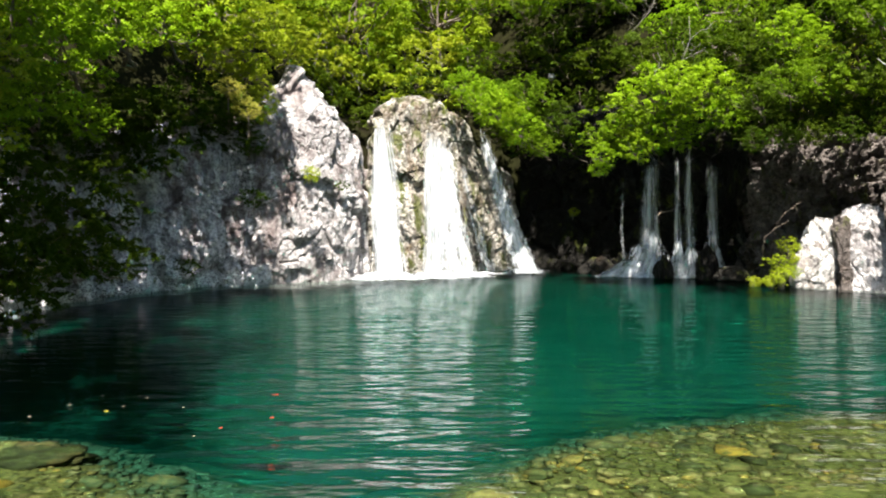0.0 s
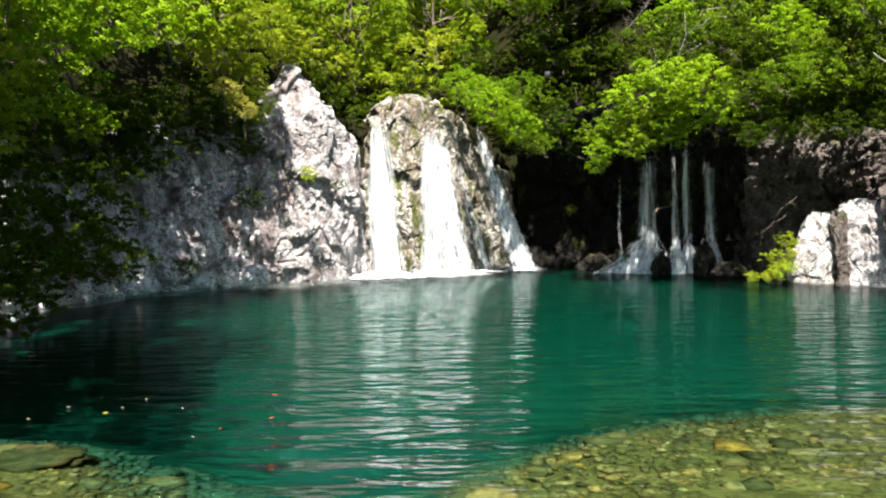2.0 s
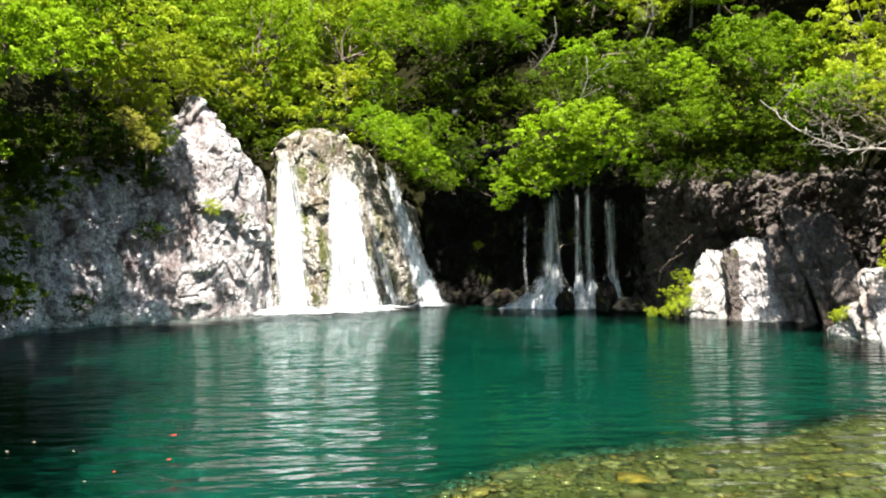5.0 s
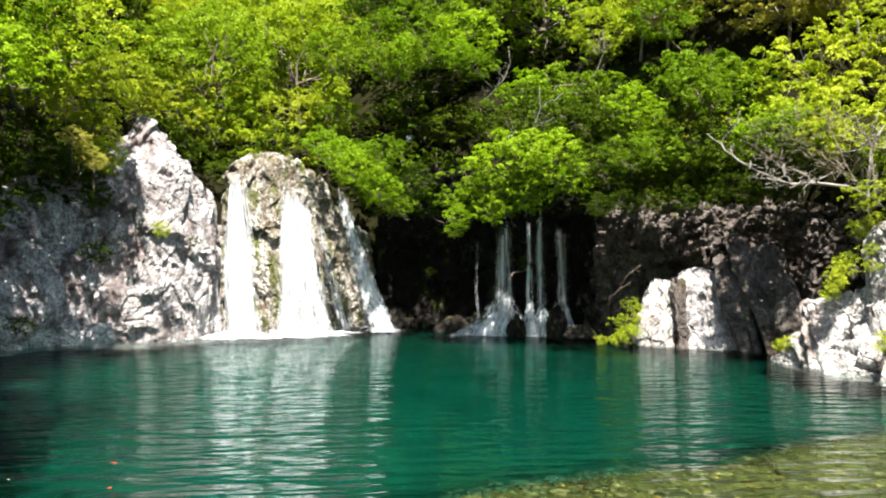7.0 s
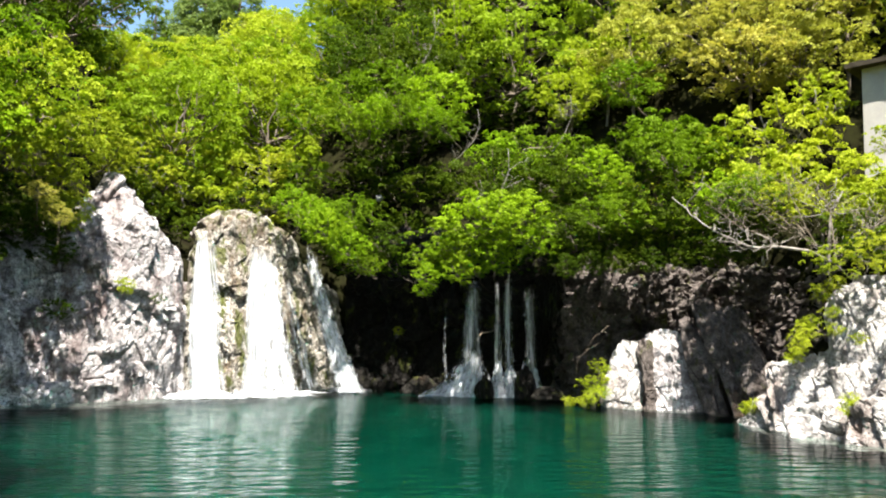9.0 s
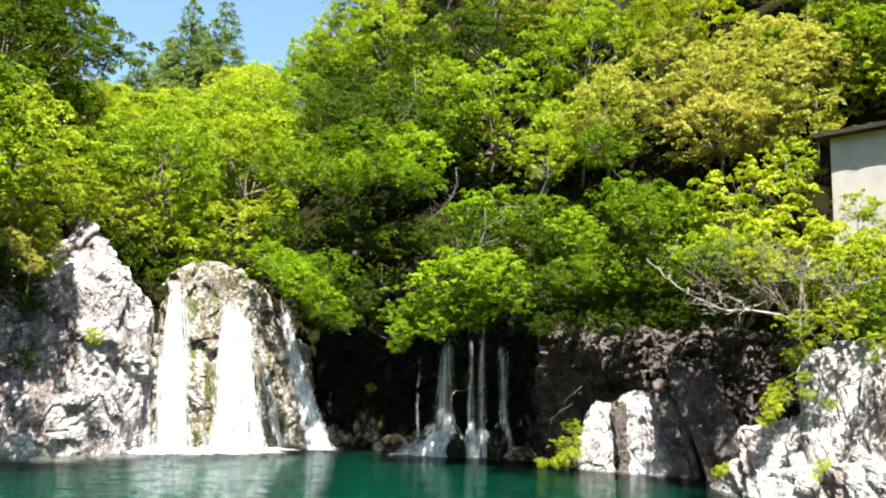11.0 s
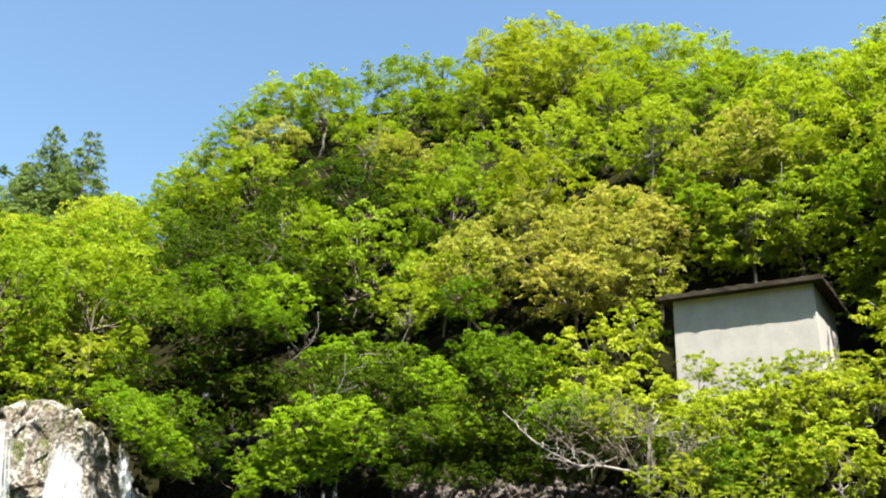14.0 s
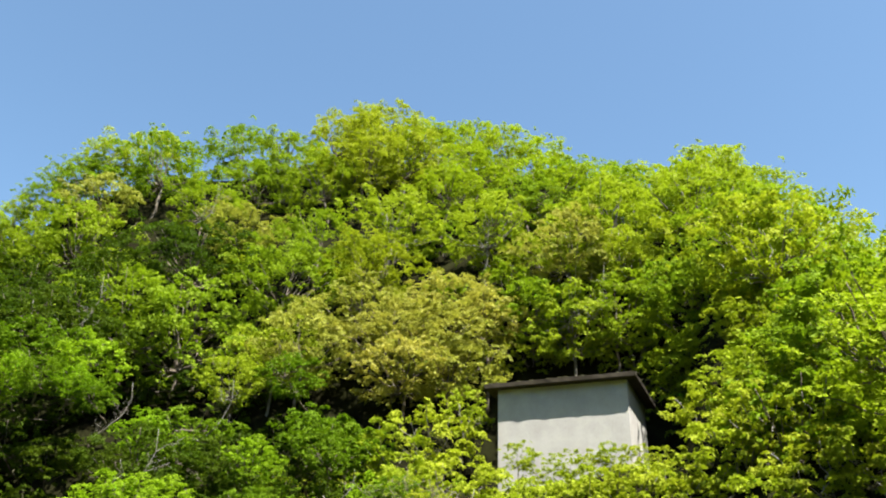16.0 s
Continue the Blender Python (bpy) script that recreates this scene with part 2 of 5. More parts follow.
BED = bed_material()
WATER = water_material()
ROUGH_WATER = falling_water_material("rough_falling_water", 1.53, 2.08, (6.0, 2.6, 1.0))
WHITE_WATER = falling_water_material("white_water", 1.40, 1.95)
VEIL_WATER = falling_water_material("veil_water", 1.44, 2.5)
SPRAY_WATER = falling_water_material("spray_water", 1.44, 2.08, (5.0, 2.4, 1.0))
THIN_WATER = falling_water_material("thin_falling_water", 1.66, 2.2)

# ---- helpers for meshes ----


def link_mesh(name, me, material, parent=None, label=""):
    me.materials.clear()
    me.materials.append(material)
    ob = new(name, me)
    if parent is not None:
        ob.parent = parent
    if label:
        tagged(ob, label)
    return ob


def grid_mesh(name, P, smooth=True, uv=False):
    """A mesh from an array of rows and columns of places."""
    nu, nv = P.shape[:2]
    idx = np.arange(nu * nv).reshape(nu, nv)
    q = np.stack([idx[:-1, :-1], idx[1:, :-1], idx[1:, 1:], idx[:-1, 1:]], -1).reshape(-1, 4)
    me = bpy.data.meshes.new(name)
    me.from_pydata(P.reshape(-1, 3).tolist(), [], q.tolist())
    if smooth:
        me.polygons.foreach_set("use_smooth", [True] * len(me.polygons))
    if uv:
        layer = me.uv_layers.new(name="flow")
        u, v = np.meshgrid(np.arange(nu) / max(1, nu - 1), np.arange(nv) / max(1, nv - 1), indexing="ij")
        flat = np.stack([u.ravel(), v.ravel()], 1)
        layer.data.foreach_set("uv", flat[q.ravel()].ravel().astype(np.float32))
    me.update()
    return me


def polar(az, d, z=0.0):
    """A place by bearing from the +y axis, distance on the ground and height."""
    a = radians(az)
    return Vector((d * math.sin(a), d * math.cos(a), z))


def sight(az, d, el):
    """Height of a line of sight from the standing place at a distance."""
    return EYE[2] + d * math.tan(radians(el))


def smooth01(x):
    x = np.clip(x, 0, 1)
    return x * x * (3 - 2 * x)


# ---- ground ----
# bearing, foot of the banks, height of the bank's top, distance and sight angle of the crest's tree tops
# rows 100 to 180 either side: unseen slope added to block skylight
BANKS = np.array([
    (-180, 9, 2, 34, 44), (-100, 8, 3, 34, 44), (-60, 9, 4, 36, 38), (-35, 14, 4, 38, 31), (-26, 18, 3.4, 38, 31),
    (-19, 22, 3.4, 38, 30), (-14.7, 22, 3.8, 40, 29), (-11, 24.0, 4.6, 42, 27.5), (-8.8, 25.5, 4.7, 60, 20.0), (-7, 26.5, 4.8, 60, 20.3),
    (-3, 27.5, 3.9, 64, 21), (0.5, 28.5, 4.6, 64, 22), (4.5, 31, 4.6, 60, 22.6), (6.5, 31.6, 4.4, 54, 26),
    (10, 31.6, 4.8, 52, 30), (16, 31.3, 5.2, 50, 33), (21, 30.4, 5.0, 50, 33.6), (25, 28, 4.6, 50, 35),
    (30.7, 26.8, 4.4, 50, 36.8), (35, 25.0, 4.4, 50, 35.5), (40, 23.0, 4.2, 50, 35.8), (46, 21, 4.5, 48, 35),
    (51, 20, 4.8, 46, 32), (58.5, 18, 4.5, 44, 32.6), (63, 17, 4, 44, 30.4), (67, 16, 3.5, 44, 25), (75, 15, 3, 40, 27),
    (100, 12, 2, 36, 40), (180, 9, 2, 34, 44)])
BAR = np.array([(-180, 5), (-60, 6), (-26, 7.4), (-21, 7.1), (-9, 5.5), (-1, 5.3), (6.7, 6.1), (10.5, 6.7), (19.4, 7.7),
                (25, 8.3), (30, 8.9), (35, 10.5), (40, 11.8), (48, 13), (60, 12), (180, 5)])
CANOPY = 4.2
# bearing and sight angle of the tree tops against the sky
SKYLINE = np.array([(-30, 42), (-14, 35), (-9.5, 29), (-8.7, 28), (-7.9, 21.0), (-7.3, 19.2), (-5.2, 19.4), (-1, 21.4), (3.5, 23.2), (5.8, 25.0),
                    (7.1, 26.6), (8, 28.4), (9.3, 29.4), (12.3, 31.9), (20, 33.8), (22.9, 33.6), (26.9, 35.8), (31, 36.8), (35, 35.3), (39.6, 35.7),
                    (44.3, 35.2), (50, 32.4), (51.8, 31.3), (55, 32.7), (58.5, 32.9), (63, 30.7), (65.2, 27.1), (67.5, 24.5), (75, 27), (100, 40)])


def bank(az, k):
    return np.interp(az, BANKS[:, 0], BANKS[:, k])


def ground_z(az, r):
    """Height of the ground at a bearing and distance."""
    az, r = np.asarray(az, float), np.asarray(r, float)
    foot, top, crest, el = (bank(az, k) for k in (1, 2, 3, 4))
    edge = np.interp(az, BAR[:, 0], BAR[:, 1])
    top_z = EYE[2] + crest * np.tan(np.radians(el)) - CANOPY
    shelf = -0.42 * smooth01((r - 2.6) / np.maximum(0.5, edge - 2.6)) + 0.12
    shelf = shelf - 0.20 * smooth01((3 - az) / 9) * smooth01((az + 24) / 5) * smooth01((r - 3.5) / 2)
    pool = shelf - 3.0 * smooth01((r - edge + 0.7) / 5.0)
    rise = smooth01((r - foot) / 1.8)
    z = pool * (1 - rise) + top * rise
    q = np.clip((r - foot - 1.5) / (crest - foot - 1.5), 0, 1)
    z = z + (top_z - top) * q ** 0.95
    near = smooth01((az - 36) / 4) * smooth01((56 - az) / 4) * smooth01((34.5 - r) / 3.0) * smooth01((r - 22.5) / 1.5)
    z = z * (1 - near) + np.minimum(z, 6.7) * near
    z = z - np.maximum(0, top_z - 1) * smooth01((r - crest - 4) / 120) * 0.9
    return z


def build_ground():
    azs = np.concatenate([np.arange(-180, -40, 4.0), np.arange(-40, 75, 0.75), np.arange(75, 179, 4.0), [180.0]])
    rs = np.concatenate([np.arange(0.0, 5, 0.7), np.arange(5, 55, 0.55), np.geomspace(56, 900, 16)])
    A, R = np.meshgrid(azs, rs, indexing="ij")
    Z = ground_z(A, R)
    X, Y = R * np.sin(np.radians(A)), R * np.cos(np.radians(A))
    for i in range(A.shape[0]):
        for j in range(A.shape[1]):
            amp = 0.06 if R[i, j] < 16 else 0.35
            Z[i, j] += amp * noise.fractal(Vector((X[i, j] * 0.6, Y[i, j] * 0.6, 3.0)), 1.0, 2.0, 3)
    me = grid_mesh("ground", np.stack([X, Y, Z], -1))
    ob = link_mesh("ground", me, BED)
    return tagged(ob, "steep wooded hillside soil darkened for tree shade, pool bed tinted deep-water green", "ground", kind="structure")


ground = build_ground()


def build_water():
    a = np.arange(0, 361, 4.0)
    r = np.linspace(0, 26, 27)
    A, R = np.meshgrid(np.radians(a), r, indexing="ij")
    me = grid_mesh("water", np.stack([2 + R * np.sin(A), 16 + R * np.cos(A), 0 * R], -1))
    ob = link_mesh("water", me, WATER)
    ob.visible_shadow = False
    return tagged(ob, "clear emerald green pool with small ripples", "water", kind="structure")


water = build_water()

# ---- rock faces ----


def spline(points, step):
    """Evenly spaced points of a smooth line through the given ones."""
    p = np.array(points, float)
    ext = np.vstack([2 * p[0] - p[1], p, 2 * p[-1] - p[-2]])
    out = []
    for i in range(1, len(ext) - 2):
        a, b, c, d = ext[i - 1], ext[i], ext[i + 1], ext[i + 2]
        for t in np.linspace(0, 1, 24, endpoint=False):
            out.append(0.5 * (2 * b + (c - a) * t + (2 * a - 5 * b + 4 * c - d) * t * t + (3 * b - 3 * c + d - a) * t ** 3))
    out.append(p[-1])
    out = np.array(out)
    s = np.concatenate([[0], np.cumsum(np.linalg.norm(np.diff(out[:, :2], axis=0), axis=1))])
    at = np.linspace(0, s[-1], max(4, int(s[-1] / step)))
    return np.stack([np.interp(at, s, out[:, k]) for k in range(out.shape[1])], 1)


def hash01(v, k=0.0):
    x = math.sin(v.x * 12.9898 + v.y * 78.233 + v.z * 37.719 + k) * 43758.5453
    return x - math.floor(x)


FACE = np.array([(0.0, -0.25), (0.0, 0.0), (0.12, 0.3), (0.30, 0.6), (0.52, 0.84), (0.85, 0.97), (1.3, 1.0), (1.8, 0.92)])


DOME = np.array([(0.0, -0.25), (0.0, 0.0), (0.12, 0.3), (0.32, 0.62), (0.5, 0.84), (0.62, 0.97), (1.1, 1.01), (1.8, 0.94)])


def rock_face(name, base, material, step=0.05, block=(1.2, 1.2, 1.5), amp=0.26, crack=0.14, fine=0.05, seed=0.0, face=FACE, small=0.14, lean=1.9, parts=()):
    """A rock mass: a lean profile carried along its foot (x, y, top, lean), broken into blocks with open joints."""
    line = spline(base, step)
    d = np.gradient(line[:, :2], axis=0)
    d /= np.linalg.norm(d, axis=1)[:, None]
    out = np.stack([d[:, 1], -d[:, 0]], 1)
    prof = spline(np.stack([face[:, 0] * 2, face[:, 1] * 4], 1), step)
    back, up = prof[:, 0] / 2, prof[:, 1] / 4
    nu, nv = len(line), len(prof)
    P = np.zeros((nu, nv, 3))
    P[:, :, :2] = line[:, None, :2] - out[:, None, :] * (back[None, :, None] * line[:, None, 3:4])
    P[:, :, 2] = up[None, :] * line[:, None, 2]
    tu, tv = np.gradient(P, axis=0), np.gradient(P, axis=1)
    nrm = np.cross(tu, tv)
    nrm /= np.maximum(1e-6, np.linalg.norm(nrm, axis=2))[:, :, None]
    off = Vector((seed * 7.3, seed * 3.1, seed * 5.7))
    D = np.zeros((nu, nv))
    turn = Euler((0.15, 0.25, 0.5 + seed)).to_matrix()
    for i in range(nu):
        for j in range(nv):
            p = Vector(P[i, j])
            w = noise.noise_vector(p * 0.6 + off) * 0.25
            D[i, j] = 0.35 * amp * noise.noise(p * 0.4 + off) - 0.8 * fine * abs(noise.noise(p * 2.6 + off)) + 0.25 * fine * noise.noise(p * 9 + off)
            for size, a, c, metric in ((1.0, amp, crack, "CHEBYCHEV"), (0.45, amp * small, crack * small, "DISTANCE_SQUARED"), (0.17, amp * small * 0.4, 0.0, "DISTANCE_SQUARED")):
                r = turn @ (p + w)
                q = Vector((r.x / (block[0] * size), r.y / (block[1] * size), r.z / (block[2] * size))) + off
                dist, pts = noise.voronoi(q, distance_metric=metric)
                k = pts[0]
                gap = min(1.0, (dist[1] - dist[0]) / 0.05)
                tilt = (q - k).dot(Vector((hash01(k, 1) - 0.5, hash01(k, 2) - 0.5, hash01(k, 3) - 0.5)))
                D[i, j] += a * (hash01(k) - 0.5) + a * lean * tilt - c * (1 - gap) ** 2
    P += nrm * D[:, :, None]
    if parts:
        whole = new(name)
        for title, along, a, b in parts:
            if along:
                piece = P[int(a * (nu - 1)):int(b * (nu - 1)) + 1]
            else:
                piece = P[:, int(a * (nv - 1)):int(b * (nv - 1)) + 1]
            link_mesh(title, grid_mesh(title, piece, False), material, whole)
        return whole
    return link_mesh(name, grid_mesh(name, P, False), material)


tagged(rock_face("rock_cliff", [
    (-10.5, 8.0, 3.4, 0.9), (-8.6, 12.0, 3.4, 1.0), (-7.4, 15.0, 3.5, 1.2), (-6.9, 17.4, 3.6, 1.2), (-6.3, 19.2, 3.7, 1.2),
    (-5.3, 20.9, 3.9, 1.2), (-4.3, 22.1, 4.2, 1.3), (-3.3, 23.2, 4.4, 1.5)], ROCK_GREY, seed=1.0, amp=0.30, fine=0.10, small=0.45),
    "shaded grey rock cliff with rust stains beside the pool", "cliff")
tagged(rock_face("rock_pinnacle", [
    (-5.2, 23.2, 4.2, 1.0), (-4.5, 22.3, 4.4, 1.1), (-3.75, 22.35, 4.8, 1.2), (-3.2, 22.7, 5.2, 1.3), (-2.8, 23.05, 5.6, 1.4), (-2.42, 23.4, 6.1, 1.4), (-2.1, 23.75, 5.75, 1.3), (-1.75, 24.15, 5.25, 1.2),
    (-1.45, 25.1, 4.6, 0.5), (-1.4, 27.5, 4.2, 0.4)], ROCK_STAINED, seed=8.0, amp=0.19, block=(0.95, 0.95, 1.3), crack=0.09, fine=0.035, small=0.28, lean=1.6, step=0.045,
    parts=(("rock_buttress", 1, 0.0, 0.2), ("rock_spire", 1, 0.2, 0.42), ("rock_shoulder", 1, 0.42, 0.66), ("rock_flank", 1, 0.66, 1.0))),
    "sunlit white limestone pinnacle beside the waterfall", "rock")
tagged(rock_face("rock_dome", [
    (-1.6, 28.0, 3.7, 0.15), (-1.5, 25.9, 4.4, 0.3), (-0.95, 25.7, 5.0, 1.0), (-0.4, 25.9, 5.35, 1.2), (0.3, 26.25, 5.65, 1.3), (1.3, 27.0, 5.65, 1.4),
    (2.1, 27.8, 5.3, 1.5), (2.9, 28.6, 4.5, 1.6), (3.7, 29.4, 3.9, 1.6), (4.2, 31.3, 3.6, 1.0)], ROCK_FALL, seed=6.0,
    lean=1.3, amp=0.19, crack=0.08, block=(0.8, 0.8, 1.3), fine=0.04, small=0.28, step=0.045, face=DOME,
    parts=(("rock_face", 0, 0.0, 0.62), ("rock_cap", 0, 0.62, 1.0))), "rounded mossy limestone dome under the main waterfall", "rock")
OVERHANG = np.array([(0.0, -0.25), (0.0, 0.0), (0.1, 0.35), (-0.2, 0.58), (-0.9, 0.82), (-1.6, 0.97), (-1.5, 1.08), (-0.4, 1.14), (2.0, 1.1)])
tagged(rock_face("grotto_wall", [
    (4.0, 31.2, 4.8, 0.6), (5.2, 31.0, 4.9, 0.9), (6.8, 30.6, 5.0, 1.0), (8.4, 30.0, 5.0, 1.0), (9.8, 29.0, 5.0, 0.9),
    (10.6, 27.6, 4.9, 0.5), (10.6, 25.9, 4.8, 0.2)], ROCK_WET_SHADED, seed=3.0, amp=0.4, step=0.09, face=OVERHANG),
    "wet rock wall coloured near-black for the grotto's shade", "cliff")
tagged(rock_face("stone_wall", [
    (10.5, 26.6, 4.6, 0.8), (10.6, 25.2, 4.6, 0.9), (11.3, 24.1, 4.5, 0.9), (12.4, 23.6, 4.4, 0.9), (13.5, 23.0, 4.3, 0.9),
    (14.2, 21.8, 4.2, 0.9), (14.9, 20.4, 4.2, 0.8), (15.4, 18.6, 4.2, 0.8), (15.6, 16.5, 4.2, 0.8)], ROCK_BROWN, seed=4.0, amp=0.2, block=(0.5, 0.5, 0.42), crack=0.2, step=0.06, small=0.3),
    "brown bank of small jointed stones in shade", "cliff")


def block_rock(name, at, size, turn, material, seed, amp=0.18, cuts=34):
    """An upright jointed slab: a squared block, rounded, chipped and cracked."""
    bm = bmesh.new()
    bmesh.ops.create_cube(bm, size=2.0)
    bmesh.ops.subdivide_edges(bm, edges=bm.edges[:], cuts=cuts, use_grid_fill=True)
    off = Vector((seed * 5.1, seed * 2.7, seed * 8.3))
    bend = Euler((0.2, 0.1, seed)).to_matrix()
    for v in bm.verts:
        c = v.co.copy()
        k = (abs(c.x) ** 7 + abs(c.y) ** 7 + abs(c.z) ** 7) ** (1 / 7)
        n = (c / k).normalized()
        p = Vector((c.x / k * size[0] / 2, c.y / k * size[1] / 2, c.z / k * size[2] / 2))
        p.x *= 1.0 + 0.16 * noise.noise(Vector((0, 0, p.z * 0.8)) + off) - 0.16 * (c.z + 1) / 2
        d = 1.2 * amp * noise.noise(p * 0.7 + off) - 0.05 * abs(noise.noise(p * 2.4 + off))
        for s, a, metric in ((0.8, amp, "CHEBYCHEV"), (0.34, amp * 0.4, "DISTANCE_SQUARED")):
            q = bend @ p
            q = Vector((q.x / s, q.y / s, q.z / (s * 1.7))) + off
            dist, pts = noise.voronoi(q, distance_metric=metric)
            gap = min(1.0, (dist[1] - dist[0]) / 0.09)
            d += a * (hash01(pts[0]) - 0.5) - 0.5 * a * (1 - gap) ** 2
        v.co = p + n * d
    me = bpy.data.meshes.new(name)
    bm.to_mesh(me)
    bm.free()
    ob = link_mesh(name, me, material)
    ob.matrix_basis = Matrix.Translation(at) @ pose(0, 0, 0, *turn)
    return ob


for k, (az, d, z, size, turn, mat, text) in enumerate((
        (26.3, 25.2, 0.55, (1.3, 1.4, 2.6), (-19, 9, -22), ROCK, "sunlit white limestone slab standing in the water"),
        (29.4, 25.1, 0.70, (1.5, 1.4, 2.9), (-18, -11, -33), ROCK_STAINED, "sunlit white limestone slab standing in the water"),
        (27.8, 24.8, 0.55, (0.5, 1.2, 2.7), (-17, -6, -28), ROCK_BROWN, "tall brown slab leaning on the bank"),
        (31.4, 24.6, 0.9, (0.62, 1.2, 3.6), (-16, -20, -34), ROCK_BROWN, "tall brown slab leaning on the bank"),
        (32.9, 24.2, 1.1, (0.62, 1.2, 4.2), (-16, -22, -36), ROCK_BROWN, "tall brown slab leaning on the bank"),
        (34.5, 24.0, 1.0, (0.66, 1.2, 4.0), (-16, -24, -38), ROCK_BROWN, "tall brown slab leaning on the bank"))):
    tagged(block_rock("rock_slab", polar(az, d, z), size, turn, mat, k + 1.0), text, "rock", group="bank slabs")
for k, (az, d, z, size, turn) in enumerate((
        (36.4, 20.9, -0.45, (2.1, 2.0, 2.0), (-26, -24, -34)), (38.6, 20.6, 0.12, (2.3, 2.1, 3.1), (-22, -18, -40)), (41.9, 20.7, 0.75, (2.3, 2.3, 5.0), (-14, -6, -42)),
        (44.8, 20.4, 0.55, (2.8, 2.6, 4.6), (-12, 6, -46)), (49.2, 20.0, 0.5, (3.0, 2.6, 4.4), (-10, 4, -50)), (39.6, 19.0, -0.25, (2.1, 1.6, 1.5), (-25, -12, -44)), (42.6, 18.2, 0.0, (2.2, 1.6, 1.6), (-16, -5, -40)))):
    tagged(block_rock("boulder", polar(az, d, z), size, turn, ROCK, k + 11.0, 0.22, 40),
           "bright limestone boulder at the pool edge", "rock", group="pool edge boulders")

# ---- trees ----


def leaf_cloud(name, centres, radii, per, size, seed, flat=0.6, shell=2.6, droop=0.0, sides=3):
    """Many small leaves on tilted flat sprays, several sprays to a clump, with gaps of shade between them."""
    g = np.random.default_rng(seed)
    V = []
    for c, rad in zip(centres, radii):
        n_all = int(per * (rad / 0.7) ** 2)
        sprays = max(2, int(2.5 + rad * 5))
        for k in range(sprays):
            n = max(5, n_all // sprays)
            d = g.normal(size=3)
            d[2] = abs(d[2]) * 0.9 - 0.35 * g.random()
            d /= np.linalg.norm(d)
            mid = np.array(c) + d * rad * (0.35 + 0.65 * g.random() ** (1 / shell)) * np.array([1, 1, flat])
            up = np.array([0, 0, 0.85]) + 0.55 * d + g.normal(size=3) * 0.28
            up /= np.linalg.norm(up)
            e1 = np.cross(up, g.normal(size=3))
            e1 /= np.linalg.norm(e1)
            e2 = np.cross(up, e1)
            a = g.uniform(0, 2 * math.pi, n)
            r = rad * g.uniform(0.5, 0.95) * np.sqrt(g.random(n)) * (0.75 + 0.45 * np.sin(a * 3 + k) ** 2)
            p = mid + (r * np.cos(a))[:, None] * e1 + (0.72 * r * np.sin(a))[:, None] * e2 + (g.normal(size=n) * 0.10 * rad)[:, None] * up
            p[:, 2] -= (droop + 0.25) * r * r / rad
            nor = 0.85 * up + g.normal(size=(n, 3)) * 0.42
            nor /= np.linalg.norm(nor, axis=1)[:, None]
            out = p - mid + g.normal(size=(n, 3)) * 0.5 * rad
            t = out - nor * np.sum(out * nor, axis=1)[:, None]
            t /= np.maximum(1e-6, np.linalg.norm(t, axis=1))[:, None]
            b = np.cross(nor, t)
            ln = size * (0.6 + 0.8 * g.random(n))[:, None]
            side = b * ln * 0.32 - nor * ln * 0.06
            if sides == 4:
                V.append(np.stack([p - t * ln * 0.5, p + side, p + t * ln * 0.55 - nor * ln * 0.1, p - b * ln * 0.32 - nor * ln * 0.06], 1).reshape(-1, 3))
            else:
                V.append(np.stack([p - t * ln * 0.45 + b * ln * 0.30, p + t * ln * 0.6 - nor * ln * 0.1, p - t * ln * 0.45 - b * ln * 0.30], 1).reshape(-1, 3))
    V = np.concatenate(V)
    me = bpy.data.meshes.new(name)
    me.from_pydata(V.tolist(), [], np.arange(len(V)).reshape(-1, sides).tolist())
    me.update()
    return me


def tube(verts, faces, pts, rads, sides=6):
    """Adds a tapered round limb along points."""
    start = len(verts)
    pts = [Vector(p) for p in pts]
    for i, (p, r) in enumerate(zip(pts, rads)):
        d = (pts[min(i + 1, len(pts) - 1)] - pts[max(i - 1, 0)]).normalized()
        a = d.orthogonal().normalized()
        b = d.cross(a)
        for k in range(sides):
            w = 2 * math.pi * k / sides
            verts.append(tuple(p + (a * math.cos(w) + b * math.sin(w)) * r))
    for i in range(len(pts) - 1):
        for k in range(sides):
            k2 = (k + 1) % sides
            faces.append((start + i * sides + k, start + i * sides + k2, start + (i + 1) * sides + k2, start + (i + 1) * sides + k))
    faces.append(tuple(start + (len(pts) - 1) * sides + k for k in range(sides)))


def wander(a, b, n, amp, g):
    a, b = Vector(a), Vector(b)
    out = []
    for i in range(n + 1):
        t = i / n
        j = Vector(g.normal(size=3)) * amp * math.sin(math.pi * min(1, t + 0.15))
        out.append(a.lerp(b, t) + (j if 0 < i < n else Vector()))
    return out


def limbs_mesh(name, centres, base, r0, seed):
    g = np.random.default_rng(seed)
    verts, faces = [], []
    fork = Vector((0, 0.1 * base.y, -0.6))
    tube(verts, faces, wander(base, fork, 5, 0.12, g), np.linspace(r0, r0 * 0.65, 6), 8)
    for c in centres:
        tip = Vector(c) * 0.97 + Vector((0, 0, 0.05))
        mid = fork.lerp(tip, 0.45) + Vector((0, 0, -0.2))
        pts = wander(fork, mid, 3, 0.08, g) + wander(mid, tip, 4, 0.10, g)[1:]
        tube(verts, faces, pts, np.linspace(r0 * 0.42, 0.012, len(pts)), 4)
    me = bpy.data.meshes.new(name)
    me.from_pydata([tuple(v) for v in verts], [], faces)
    me.polygons.foreach_set("use_smooth", [True] * len(me.polygons))
    me.update()
    return me


